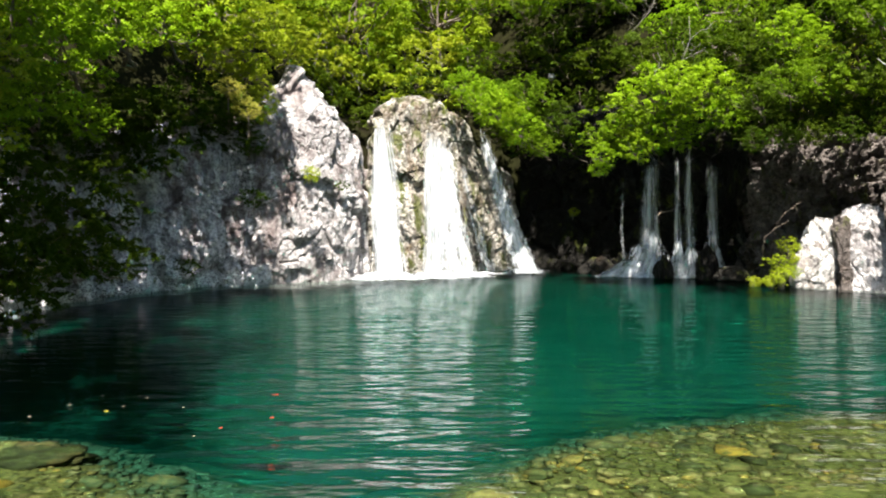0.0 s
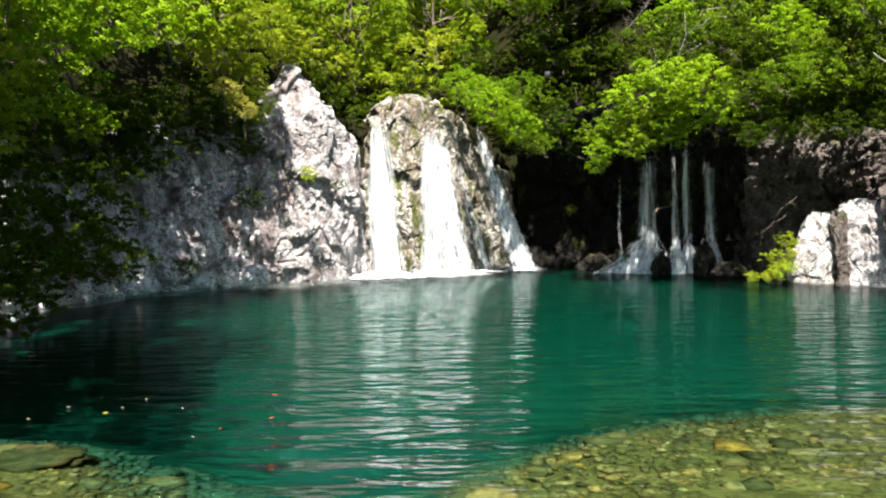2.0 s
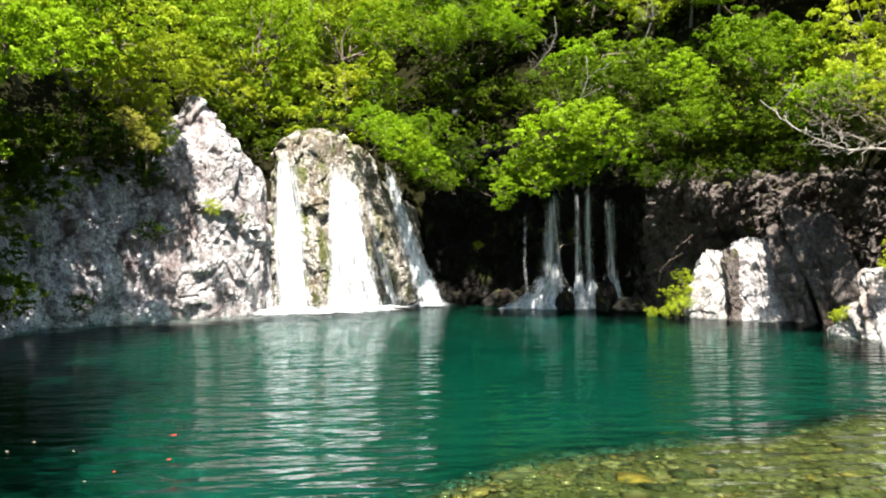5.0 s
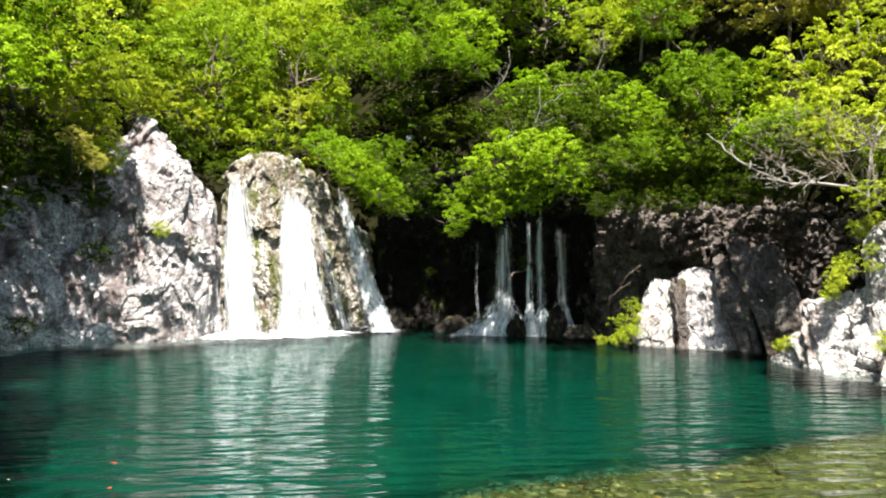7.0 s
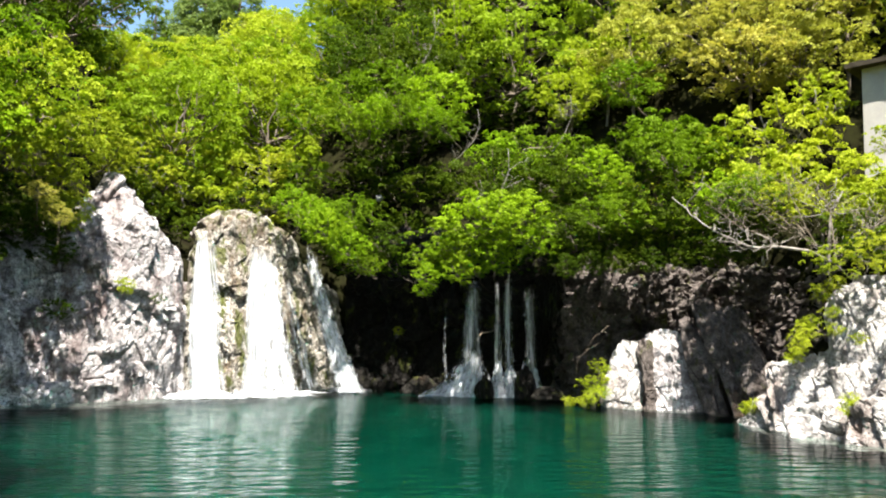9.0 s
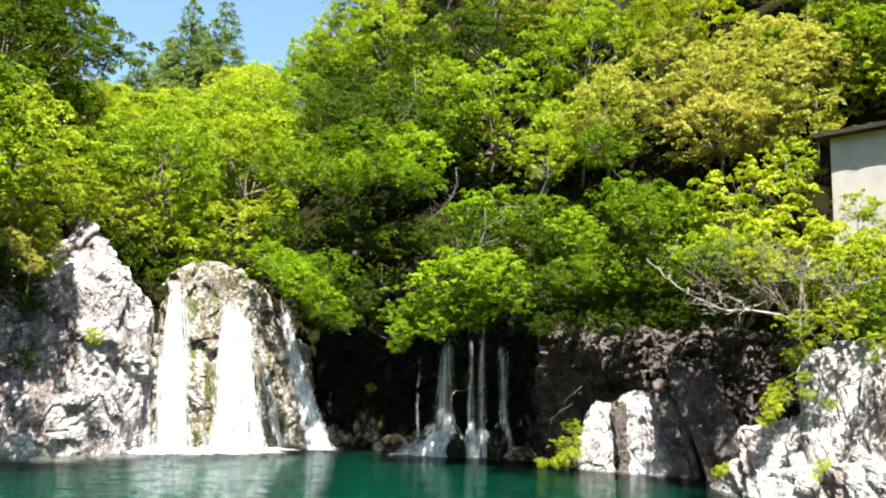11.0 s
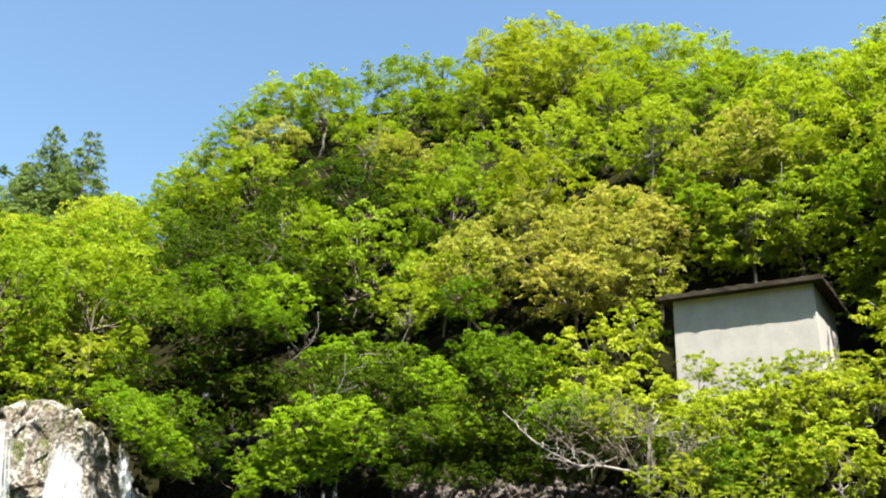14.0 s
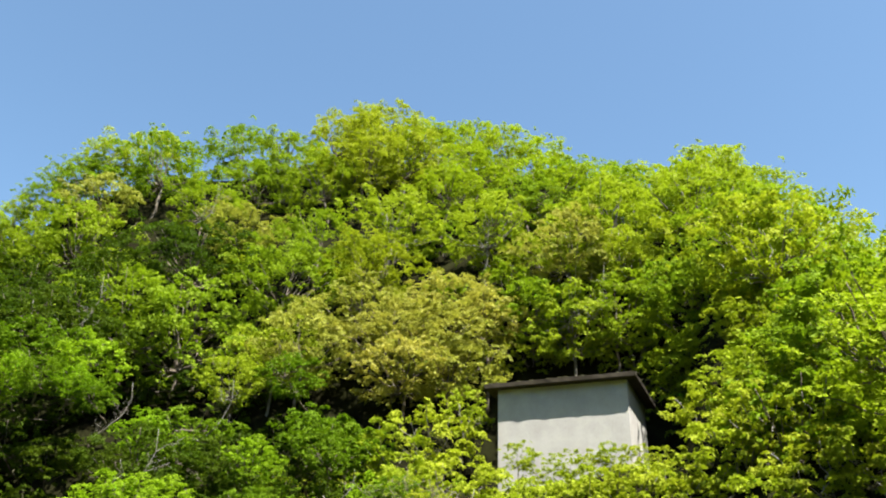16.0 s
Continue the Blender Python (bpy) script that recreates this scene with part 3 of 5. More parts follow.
def clump_layout(R, k, seed, height=0.72, low=-0.15, grain=1.0):
    """Places and sizes of the leaf clumps of an uneven crown."""
    g = np.random.default_rng(seed)
    cs, rs = [], []
    for i in range(k):
        a = i * 2.399963 + g.normal() * 0.5
        u = (i + 0.5) / k
        up = low + (1 - low) * u
        ring = math.sqrt(max(0.03, 1 - up ** 2)) * (0.55 + 0.55 * g.random()) * (0.58 + 0.42 * float(smooth01((up + 0.45) / 0.65)))
        out = 1.0 + 0.22 * math.sin(3 * a + seed) + 0.1 * g.normal()
        cs.append((R * ring * out * math.cos(a), R * ring * out * math.sin(a), R * height * up * (0.7 + 0.5 * g.random())))
        rs.append(R * grain * (0.12 + 0.20 * g.random() ** 1.5))
    return cs, rs


PLANTS = {}


def plant_kind(key, name, label, category, leaf, bark, R, k, per, size, base, r0, seeds, height=0.72, flat=0.6, droop=0.0, low=-0.15, grain=0.62):
    kinds = []
    base = Vector(base)
    for s in seeds:
        cs, rs = clump_layout(R, k, s, height, low, grain)
        kinds.append((leaf_cloud(name + "_crown", cs, rs, per, size, s, flat, droop=droop, sides=4 if base.y > 0 and R > 2 else 3), limbs_mesh(name + "_limbs", cs[::8], base, r0, s)))
    PLANTS[key] = dict(name=name, label=label, category=category, leaf=leaf, bark=bark, kinds=kinds, base=base, first={}, R=R)


TRUNK, ROOT, BACK = (0, 0, -4.4), (0, 0, -1.9), (0, 3.4, -1.2)
for key, leaf, bark, seeds, label in (
        ("fresh", LEAF_FRESH, BARK_PALE, (11, 12, 13, 14), "broadleaf tree with fresh yellow-green spring leaves on the hillside"),
        ("green", LEAF_GREEN, BARK, (21, 22, 23, 24), "broadleaf tree with dense mid-green leaves on the hillside"),
        ("vivid", LEAF_LIME, BARK, (34, 35, 36), "broadleaf tree with bright lime-green leaves on the hillside"),
        ("gold", LEAF_GOLD, BARK, (37, 38), "round tree with golden olive flowering crown on the crest"),
        ("deep", LEAF_DEEP_SHADED, BARK, (25, 26, 27), "broadleaf tree with deep green leaves coloured dark for shade")):
    plant_kind(key, "tree", label, "tree", leaf, bark, 2.85, 185, 330, 0.124, TRUNK, 0.10, seeds, 0.85, 0.6, 0.1, -0.5, 0.52)
plant_kind("dark_bush", "bush", "deep green bush with leaves coloured dark for the shade of the rocks", "bush", LEAF_DEEP_SHADED, BARK,
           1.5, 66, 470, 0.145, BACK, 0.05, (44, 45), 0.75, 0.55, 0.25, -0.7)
plant_kind("olive", "tree", "broadleaf tree with olive and tan young leaves", "tree", LEAF_OLIVE, BARK,
           2.7, 170, 350, 0.125, TRUNK, 0.10, (31, 32, 33), 0.75, 0.5, 0.0, -0.5, 0.52)
plant_kind("bush", "bush", "leafy green bush hanging over the rock edge", "bush", LEAF_MID, BARK,
           1.5, 72, 950, 0.10, BACK, 0.05, (41, 42, 43), 0.75, 0.55, 0.25, -0.7)
plant_kind("undergrowth", "bush", "low green bush on the slope", "bush", LEAF_GREEN, BARK,
           1.5, 60, 520, 0.135, ROOT, 0.04, (46, 47), 0.75, 0.55, 0.2, -0.6)
plant_kind("bright", "bush", "bright yellow-green bush in full sun", "bush", LEAF_FRESH, BARK_PALE,
           1.5, 72, 900, 0.094, ROOT, 0.04, (51, 52, 53), 0.75, 0.55, 0.15, -0.7)
plant_kind("lean_fresh", "tree", "fresh green tree leaning out over the rocks", "tree", LEAF_FRESH, BARK,
           2.2, 120, 430, 0.115, BACK, 0.08, (61, 62, 63), 0.8, 0.55, 0.2, -0.6, 0.56)
plant_kind("lean_green", "tree", "dark leafy tree leaning out over the rocks", "tree", LEAF_MID, BARK,
           2.2, 120, 430, 0.115, BACK, 0.08, (71, 72, 73), 0.8, 0.55, 0.2, -0.6, 0.56)
plant_kind("lean_vivid", "tree", "vivid green leafy tree overhanging the thin waterfall", "tree", LEAF_VIVID, BARK,
           2.2, 120, 430, 0.115, BACK, 0.08, (76, 77), 0.8, 0.55, 0.2, -0.6, 0.56)
plant_kind("lean_shaded", "tree", "deep green leafy tree leaning out over the grotto, leaves coloured dark for shade", "tree", LEAF_DEEP_SHADED, BARK,
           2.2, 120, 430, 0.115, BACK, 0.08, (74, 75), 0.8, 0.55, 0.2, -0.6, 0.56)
plant_kind("tuft", "fern", "bright green tuft of ferns growing on the rock", "fern", LEAF_FRESH, BARK_PALE,
           0.45, 46, 1500, 0.045, (0, 0, -0.35), 0.015, (54, 55, 56), 0.9, 0.8, 0.3, -0.8, 1.5)
PLACE_RNG = np.random.default_rng(5)


def plant(key, at, scale=1.0, tilt=(0, 0), turn=None, group=""):
    """Stands a plant with its crown's middle at a place; plants of a kind share their meshes."""
    k = PLANTS[key]
    i = int(PLACE_RNG.integers(len(k["kinds"])))
    turn = PLACE_RNG.uniform(0, 360) if turn is None else turn
    m = Matrix.Translation(at) @ Euler((radians(tilt[0]), radians(tilt[1]), 0)).to_matrix().to_4x4() @ pose(0, 0, 0, 0, 0, turn)
    m = m @ Matrix.Diagonal((scale, scale, scale * PLACE_RNG.uniform(0.9, 1.1), 1)) @ Matrix.Translation(k["base"])
    if i not in k["first"]:
        e = new(k["name"])
        leaves, limbs = k["kinds"][i]
        for name, me, material in (("crown", leaves, k["leaf"]), ("trunk", limbs, k["bark"])):
            link_mesh(name, me, material, e).matrix_local = Matrix.Translation(-k["base"])
        tagged(e, k["label"], k["category"], group or ("hillside " + k["name"] + "s"))
        e.matrix_basis = m
        k["first"][i] = e
        return e
    src = k["first"][i]
    keep = src.matrix_basis.copy()
    src.matrix_basis = Matrix.Identity(4)
    ob = copy_thing(src, m)
    src.matrix_basis = keep
    tagged(ob, group=group or ("hillside " + k["name"] + "s"))
    return ob


def hidden_hut(az, d, z, r):
    """Whether a crown there would stand in front of the hut's wall."""
    el = math.degrees(math.atan2(z - EYE[2], d))
    half = math.degrees(r / d)
    return d < 31 and 40.5 - half < az < 51.5 + half and el + half > 12.6


# dark hollows in the woods: bearing, sight angle and half widths
HOLLOWS = ((11.2, 10.8, 3.0, 3.8), (14.4, 13.2, 1.4, 1.0), (6.0, 12.4, 1.8, 0.7), (24.8, 14.4, 2.6, 0.8), (31.5, 15.8, 2.8, 0.7), (39.6, 18.4, 1.6, 0.6), (46.4, 21.2, 2.0, 1.3), (52.8, 14.8, 1.2, 1.4))


def in_hollow(az, d, z, r):
    """Whether a crown there would fill one of the dark hollows."""
    el = math.degrees(math.atan2(z - EYE[2], d))
    half = math.degrees(r / d)
    return any(((az - a) / (w + half)) ** 2 + ((el - e) / (h + half)) ** 2 < 1 for a, e, w, h in HOLLOWS)


def crown(key, az, el, d, scale=1.0, tilt=(0, 0), group=""):
    """A plant by the bearing, sight angle and distance of its crown's middle."""
    p = polar(az, d, sight(az, d, el))
    turn = -az + PLACE_RNG.uniform(-25, 25) if PLANTS[key]["base"].y > 0 else None
    return plant(key, p, scale, tilt, turn, group)


def mixture(az, el, row):
    """Shares of fresh, green, lime, golden, olive and shade-darkened deep green trees over the parts of the hill."""
    if 4 < az < 25 and row < (3 if az < 14 else 1):
        return [0.04, 0.36, 0.0, 0.0, 0.0, 0.60]
    if az < -9:
        return [0.35, 0.25, 0.15, 0.0, 0.0, 0.25]
    if az < 4:
        return [0.36, 0.46, 0.05, 0.0, 0.13, 0.0]
    if az < 22:
        if el < 22 and az < 19:
            return [0.04, 0.72, 0.0, 0.0, 0.0, 0.24]
        return [0.03, 0.72, 0.08, 0.0, 0.04, 0.13] if el < 29 else [0.3, 0.5, 0.2, 0.0, 0.0, 0.0]
    if 25 < az < 33.5 and el > 31:
        return [0.1, 0.0, 0.0, 0.9, 0.0, 0.0]
    if 33.5 < az < 51 and el > 30:
        return [0.15, 0.05, 0.8, 0.0, 0.0, 0.0]
    if az < 53:
        return [0.50, 0.22, 0.08, 0.06, 0.12, 0.02]
    return [0.30, 0.25, 0.45, 0.0, 0.0, 0.0]


def under_skyline(az, d, z, r):
    """How far a crown there stands above the line of tree tops, in metres."""
    half = math.degrees(r / d)
    line = min(float(np.interp(az + k * half, SKYLINE[:, 0], SKYLINE[:, 1])) for k in (-0.6, 0, 0.6))
    return z + 0.98 * r - sight(az, d, line)


def hillside():
    """Trees over the whole slope, row above row."""
    g = np.random.default_rng(77)
    for row in range(11):
        az = -36.0 + (row % 2) * 3
        while az < 73:
            az += math.degrees(4.0 / max(float(bank(az, 1)) + 3 + row * 3.2, 15))
            foot, crest = float(bank(az, 1)), float(bank(az, 3))
            d = foot + 3.0 + row * 3.2
            if d > crest + 0.8 or -28 < az < 6 and row < 1:
                continue
            a, dd = az + g.normal() * 0.8, d + g.normal() * 0.6
            z = float(ground_z(a, dd)) + 1.9 + g.random() * 1.0
            s = 0.8 + 0.4 * g.random()
            z -= max(0.0, under_skyline(a, dd, z, 2.85 * s))
            if z < float(ground_z(a, dd)) - 1.2:
                continue
            key = g.choice(["fresh", "green", "vivid", "gold", "olive", "deep"], p=mixture(a, math.degrees(math.atan2(z - EYE[2], dd)), row))
            tilt = (g.normal() * 6, g.normal() * 6)
            if z < 4 or in_hollow(a, dd, z, 1.6 * s) or hidden_hut(a, dd, z, 2.3 * s) or 38 < a < 54 and 26 < dd < 31.5 or 53 < a < 58 and 22 < dd < 33:
                continue
            x = polar(a, dd, z)
            plant(key, x, s, tilt)


hillside()


def undergrowth():
    """Bushes on the bare ground between the trees, and beside the hut."""
    g = np.random.default_rng(31)
    for k in range(70):
        az = g.uniform(-9, 64)
        d = float(bank(az, 1)) + g.uniform(2.5, 16)
        z = float(ground_z(az, d)) + 0.7
        if z > 4 and not hidden_hut(az, d, z, 1.9) and not (38 < az < 54 and 25 < d < 33):
            if not in_hollow(az, d, z, 1.2):
                plant(g.choice(["bright", "undergrowth"]), polar(az, d, z), g.uniform(0.8, 1.2), group="undergrowth on the slope")
    for d in (19.5, 21.3, 23.1, 25.0, 27.0, 29.0, 31.0):
        for az in np.arange(52.6, 66, 2.9):
            a = az + g.normal() * 0.5
            z = float(ground_z(a, d)) + 0.5 + 0.5 * g.random()
            if z > 3 and not hidden_hut(a, d, z, 1.3) and not (a < 57 and d > 24):
                plant(g.choice(["bright", "bright", "bright", "undergrowth"]), polar(a, d, z), g.uniform(0.75, 1.0), group="bushes beside the hut")


undergrowth()
for az, el, d in ((27, 18.8, 32.2), (30.5, 21.5, 34), (33.5, 20.0, 32.0), (37.5, 22.6, 34), (40.2, 21.2, 33.2), (36.6, 20.2, 31.6), (34.4, 17.8, 30.6), (37.4, 18.0, 30.8)):
    crown("olive", az, el, d, 0.85, group="olive trees above the hut")
for az, el, d, key in ((43.5, 21.5, 33.5, "green"), (46.5, 20.6, 33, "fresh"), (49.5, 21.5, 33, "green"), (54.5, 20.5, 33.8, "fresh"), (55, 22, 33, "green"),
                       (59.0, 16.5, 30.5, "fresh"), (60, 19.5, 29.5, "fresh"), (63, 17, 27, "fresh"), (66, 17, 26, "fresh"), (61, 13.0, 27.5, "fresh"),
                       (55.2, 17.6, 32.4, "vivid"), (57.4, 18.4, 31.6, "vivid"), (56.2, 15.6, 31.6, "fresh"), (63, 11.5, 24, "fresh"), (66, 12, 23, "fresh"), (44.5, 24.5, 35, "fresh"), (50, 25, 35, "fresh")):
    crown(key, az, el, d, 0.85, group="trees behind the hut")
for az, el, d in ((41, 19.2, 33.2), (43.4, 19.6, 33.5), (45.8, 19.8, 33.6), (48.2, 20.0, 33.6), (50.6, 19.6, 33.2), (54.6, 18.0, 33.0), (53.2, 16.6, 33.6), (53.0, 18.8, 34.0), (42.5, 21.8, 34.4), (47, 22.2, 34.6), (51.6, 21.8, 34.4)):
    crown("bright", az, el, d, 0.85, group="bushes behind the hut")
# tall shaded trees beside the gap of sky, and the shoulder of the hill
for az, el, d, s, key in ((-12.4, 28.5, 39.0, 0.85, "deep"), (-11.6, 24.8, 39.0, 0.8, "deep"), (-10.9, 21.6, 38.5, 0.72, "green"), (-13.6, 32.0, 39.5, 0.9, "deep"), (-13.4, 25.0, 37.5, 0.8, "green"),
                          (9.3, 27.6, 49.5, 0.62, "green"), (7.9, 25.8, 49.5, 0.6, "green"), (11.2, 29.4, 49.5, 0.66, "fresh"), (6.6, 24.2, 50.0, 0.55, "vivid")):
    crown(key, az, el, d, s, group="trees on the ridge")
# the edge that hangs over the grotto
for az, el, d, s, key in (
        (4.6, 8.4, 29.4, 0.55, "bush"), (5.6, 7.6, 28.4, 0.55, "lean_vivid"), (7.4, 6.2, 28.0, 0.55, "bush"), (8.8, 5.6, 28.4, 0.5, "dark_bush"), (10.6, 5.2, 28.8, 0.5, "dark_bush"),
        (9.0, 8.2, 31.6, 0.6, "dark_bush"), (11.4, 7.6, 31.4, 0.6, "dark_bush"), (12.2, 10.4, 32.6, 0.7, "dark_bush"), (9.6, 11.4, 33.0, 0.7, "dark_bush"),
        (7.2, 16.0, 28.6, 0.6, "lean_green"), (10.2, 16.8, 28.2, 0.6, "lean_green"), (13.2, 16.4, 28.0, 0.6, "lean_vivid"), (4.2, 14.8, 30.0, 0.6, "lean_green"), (8.6, 14.6, 29.4, 0.36, "lean_vivid"), (14.2, 6.6, 25.2, 0.65, "bush"), (16.2, 8.0, 24.8, 0.58, "lean_vivid"), (19.4, 8.2, 25.0, 0.56, "lean_vivid"), (14.4, 6.0, 25.2, 0.36, "lean_vivid"), (17.4, 6.0, 24.8, 0.38, "lean_vivid"), (13.0, 5.3, 25.6, 0.26, "lean_vivid"), (13.0, 5.6, 25.6, 0.5, "bush"), (17.6, 10.4, 26.4, 0.7, "lean_shaded"), (16.0, 10.2, 26.4, 0.4, "lean_shaded"), (21.0, 10.2, 26.6, 0.7, "lean_shaded"),
        (16.0, 5.6, 27.0, 0.6, "bush"), (18.6, 6.0, 27.2, 0.6, "dark_bush"), (21.4, 7.6, 27.0, 0.6, "dark_bush"), (23.4, 7.6, 26.4, 0.65, "dark_bush"),
        (25.6, 8.2, 25.8, 0.75, "bush"), (28.2, 7.8, 25.4, 0.65, "bush"), (31.0, 7.6, 25.2, 0.6, "bush"),
        (4.4, 10.8, 30.4, 0.5, "lean_green"), (17.8, 12.4, 28.4, 0.55, "lean_vivid"),
        (20.2, 12.2, 28.6, 0.75, "lean_green"), (23.6, 11.2, 28.0, 0.6, "lean_shaded"), (27.6, 12.4, 28.0, 0.5, "lean_shaded"), (30.4, 12.6, 27.6, 0.6, "lean_green"), (22.4, 16.6, 29.5, 0.6, "lean_fresh"), (26.4, 17.2, 29.5, 0.6, "lean_green")):
    crown(key, az, el, d, s, group="trees over the grotto")
for az, el, d in ((22.4, 5.2, 24.6), (24.2, 5.4, 24.5), (26.0, 5.5, 24.6), (28.0, 5.6, 24.5), (30.0, 5.8, 24.4), (32.0, 6.0, 24.0), (34.0, 6.2, 23.4)):
    crown("lean_shaded", az, el, d, 0.22, group="trees over the bank")
for az, el, d, s in ((6.2, 5.9, 29.6, 0.36), (7.2, 5.0, 29.9, 0.40), (8.4, 6.2, 30.2, 0.5), (5.4, 7.0, 30.0, 0.4), (7.6, 7.4, 31.0, 0.5)):
    crown("dark_bush", az, el, d, s, group="bushes under the hillside trees")
for az, el, d, s, key in ((7.0, 14.6, 27.0, 0.36, "lean_green"), (8.8, 15.2, 26.8, 0.36, "lean_vivid"), (10.6, 15.4, 26.6, 0.40, "lean_green"), (12.4, 15.2, 26.6, 0.36, "lean_vivid"), (14.0, 14.6, 26.8, 0.34, "lean_green")):
    crown(key, az, el, d, s, group="trees over the dark hollow")
for az, el, d, s, key in ((4.4, 8.3, 26.0, 0.34, "lean_vivid"), (5.8, 7.4, 25.8, 0.36, "lean_vivid"), (7.4, 6.2, 26.0, 0.34, "lean_vivid"), (8.6, 5.0, 26.2, 0.27, "lean_green"), (7.6, 8.4, 26.6, 0.42, "lean_green"),
                          (3.4, 9.2, 27.4, 0.3, "lean_vivid"), (9.8, 6.6, 27.0, 0.36, "lean_shaded"), (12.9, 4.4, 24.6, 0.25, "lean_vivid"), (12.6, 3.5, 24.6, 0.16, "lean_vivid"), (15.0, 4.9, 24.4, 0.28, "lean_vivid"), (20.6, 7.0, 24.8, 0.34, "lean_vivid"), (17.4, 8.6, 24.2, 0.42, "lean_vivid")):
    crown(key, az, el, d, s, group="sprays over the falls")
for az, el, d, s, key in ((22.6, 7.8, 22.8, 0.38, "lean_shaded"), (24.4, 8.6, 23.0, 0.36, "lean_green"), (33.2, 8.6, 22.8, 0.42, "lean_shaded"), (34.8, 8.4, 22.4, 0.36, "lean_shaded"), (34.4, 9.4, 22.2, 0.40, "lean_green"), (36.2, 9.2, 22.0, 0.36, "lean_fresh")):
    crown(key, az, el, d, s, group="trees over the bank")
for az, el, d, s, key in (
        (23.6, 8.8, 25.2, 0.5, "lean_shaded"), (26.6, 8.8, 25.0, 0.5, "lean_green"), (29.6, 8.8, 24.9, 0.5, "lean_shaded"), (32.6, 9.4, 24.6, 0.5, "lean_vivid"),
        (35.6, 9.8, 23.6, 0.5, "lean_fresh"), (22.0, 10.8, 25.6, 0.55, "lean_shaded"), (24.4, 11.6, 25.0, 0.45, "lean_vivid"), (29.4, 12.6, 24.8, 0.5, "lean_green")):
    crown(key, az, el, d, s, group="trees over the bank")
for az, el, d, s, key in ((-6.8, 9.2, 29.5, 0.5, "dark_bush"), (-5.2, 8.2, 29.5, 0.45, "dark_bush"), (-3.6, 7.0, 29.4, 0.42, "dark_bush"), (-2.4, 7.2, 29.8, 0.45, "dark_bush"), (-1.2, 8.2, 30.2, 0.45, "dark_bush"),
                          (0.4, 9.0, 30.4, 0.5, "dark_bush"), (2.4, 9.2, 30.6, 0.5, "dark_bush"), (-5.6, 10.4, 30.6, 0.6, "bright"), (-3.8, 9.8, 31.0, 0.6, "bright"), (-2.0, 10.2, 31.6, 0.7, "undergrowth"),
                          (-8.4, 11.2, 29.0, 0.6, "bright"), (-0.2, 10.8, 31.8, 0.7, "bright"), (1.8, 11.4, 32.4, 0.7, "bright"), (-6.6, 12.2, 31.5, 0.8, "bright"), (-3.4, 12.0, 32.5, 0.8, "bright"), (3.6, 12.4, 33.0, 0.7, "undergrowth")):
    crown(key, az, el, d, s, group="bushes behind the falls")
# the trees over the left cliff
for az, el, d in ((-24.5, 4.4, 17.4), (-22.2, 4.3, 18.4), (-19.6, 4.4, 19.2), (-17.0, 4.4, 19.8), (-14.6, 4.6, 22.2), (-12.2, 5.0, 23.4), (-23.4, 6.4, 18.4), (-20.6, 6.6, 19.6), (-18.0, 6.6, 20.4), (-15.6, 6.6, 22.2), (-13.0, 6.8, 23.4), (-11.2, 6.4, 24.0)):
    crown("dark_bush", az, el, d + 0.8, 0.6, group="bushes over the cliff")
for az, el, d, s, key in (
        (-25.5, 11.4, 13.4, 0.52, "lean_vivid"), (-22.4, 10.8, 14.4, 0.50, "lean_vivid"), (-19.2, 12.6, 16.0, 0.46, "lean_vivid"), (-16.4, 12.6, 17.6, 0.46, "lean_vivid"), (-14.4, 11.4, 21.2, 0.42, "lean_fresh"), (-12.6, 10.2, 23.0, 0.42, "lean_fresh"), (-11.2, 8.8, 23.8, 0.36, "lean_fresh"),
        (-10.6, 7.4, 22.6, 0.28, "lean_fresh"), (-23.6, 7.2, 13.8, 0.27, "lean_vivid"), (-21.0, 6.0, 15.2, 0.22, "lean_vivid"), (-26.2, 6.6, 12.4, 0.26, "lean_vivid"),
        (-24.2, 6.4, 17.6, 0.5, "lean_shaded"), (-26.8, 4.2, 14.2, 0.4, "lean_shaded"), (-21.4, 7.2, 19.0, 0.5, "lean_shaded"), (-19.6, 5.8, 20.2, 0.42, "lean_shaded"), (-17.4, 6.2, 21.2, 0.42, "lean_shaded"), (-14.8, 7.6, 22.0, 0.5, "lean_shaded"), (-12.4, 7.0, 23.0, 0.46, "lean_shaded"), (-11.0, 5.0, 22.6, 0.24, "lean_shaded"),
        (-27.0, 15.5, 15.5, 0.7, "lean_fresh"), (-22.5, 15.5, 17.4, 0.75, "lean_fresh"), (-18.0, 16.0, 19.0, 0.8, "lean_green"), (-13.0, 14.5, 21.4, 0.72, "lean_fresh"), (-9.6, 12.4, 24.4, 0.5, "lean_fresh"), (-8.2, 11.4, 25.6, 0.36, "lean_fresh"),
        (-20.0, 13.2, 19.0, 0.7, "lean_green"), (-15.5, 13.0, 20.4, 0.7, "lean_green"), (-24.5, 13.6, 17.4, 0.7, "lean_green"), (-11.0, 11.2, 22.6, 0.5, "lean_fresh"),
        (-10.8, 14.0, 25.0, 0.7, "lean_green"), (-28.4, 4.0, 12.5, 0.35, "lean_fresh"), (-28.6, 8.0, 12.5, 0.45, "lean_fresh")):
    crown(key, az, el, d, s, group="trees over the cliff")
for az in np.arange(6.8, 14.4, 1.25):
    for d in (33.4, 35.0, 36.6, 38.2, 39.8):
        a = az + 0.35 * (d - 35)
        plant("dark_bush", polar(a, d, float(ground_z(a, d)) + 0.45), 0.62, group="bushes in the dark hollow")
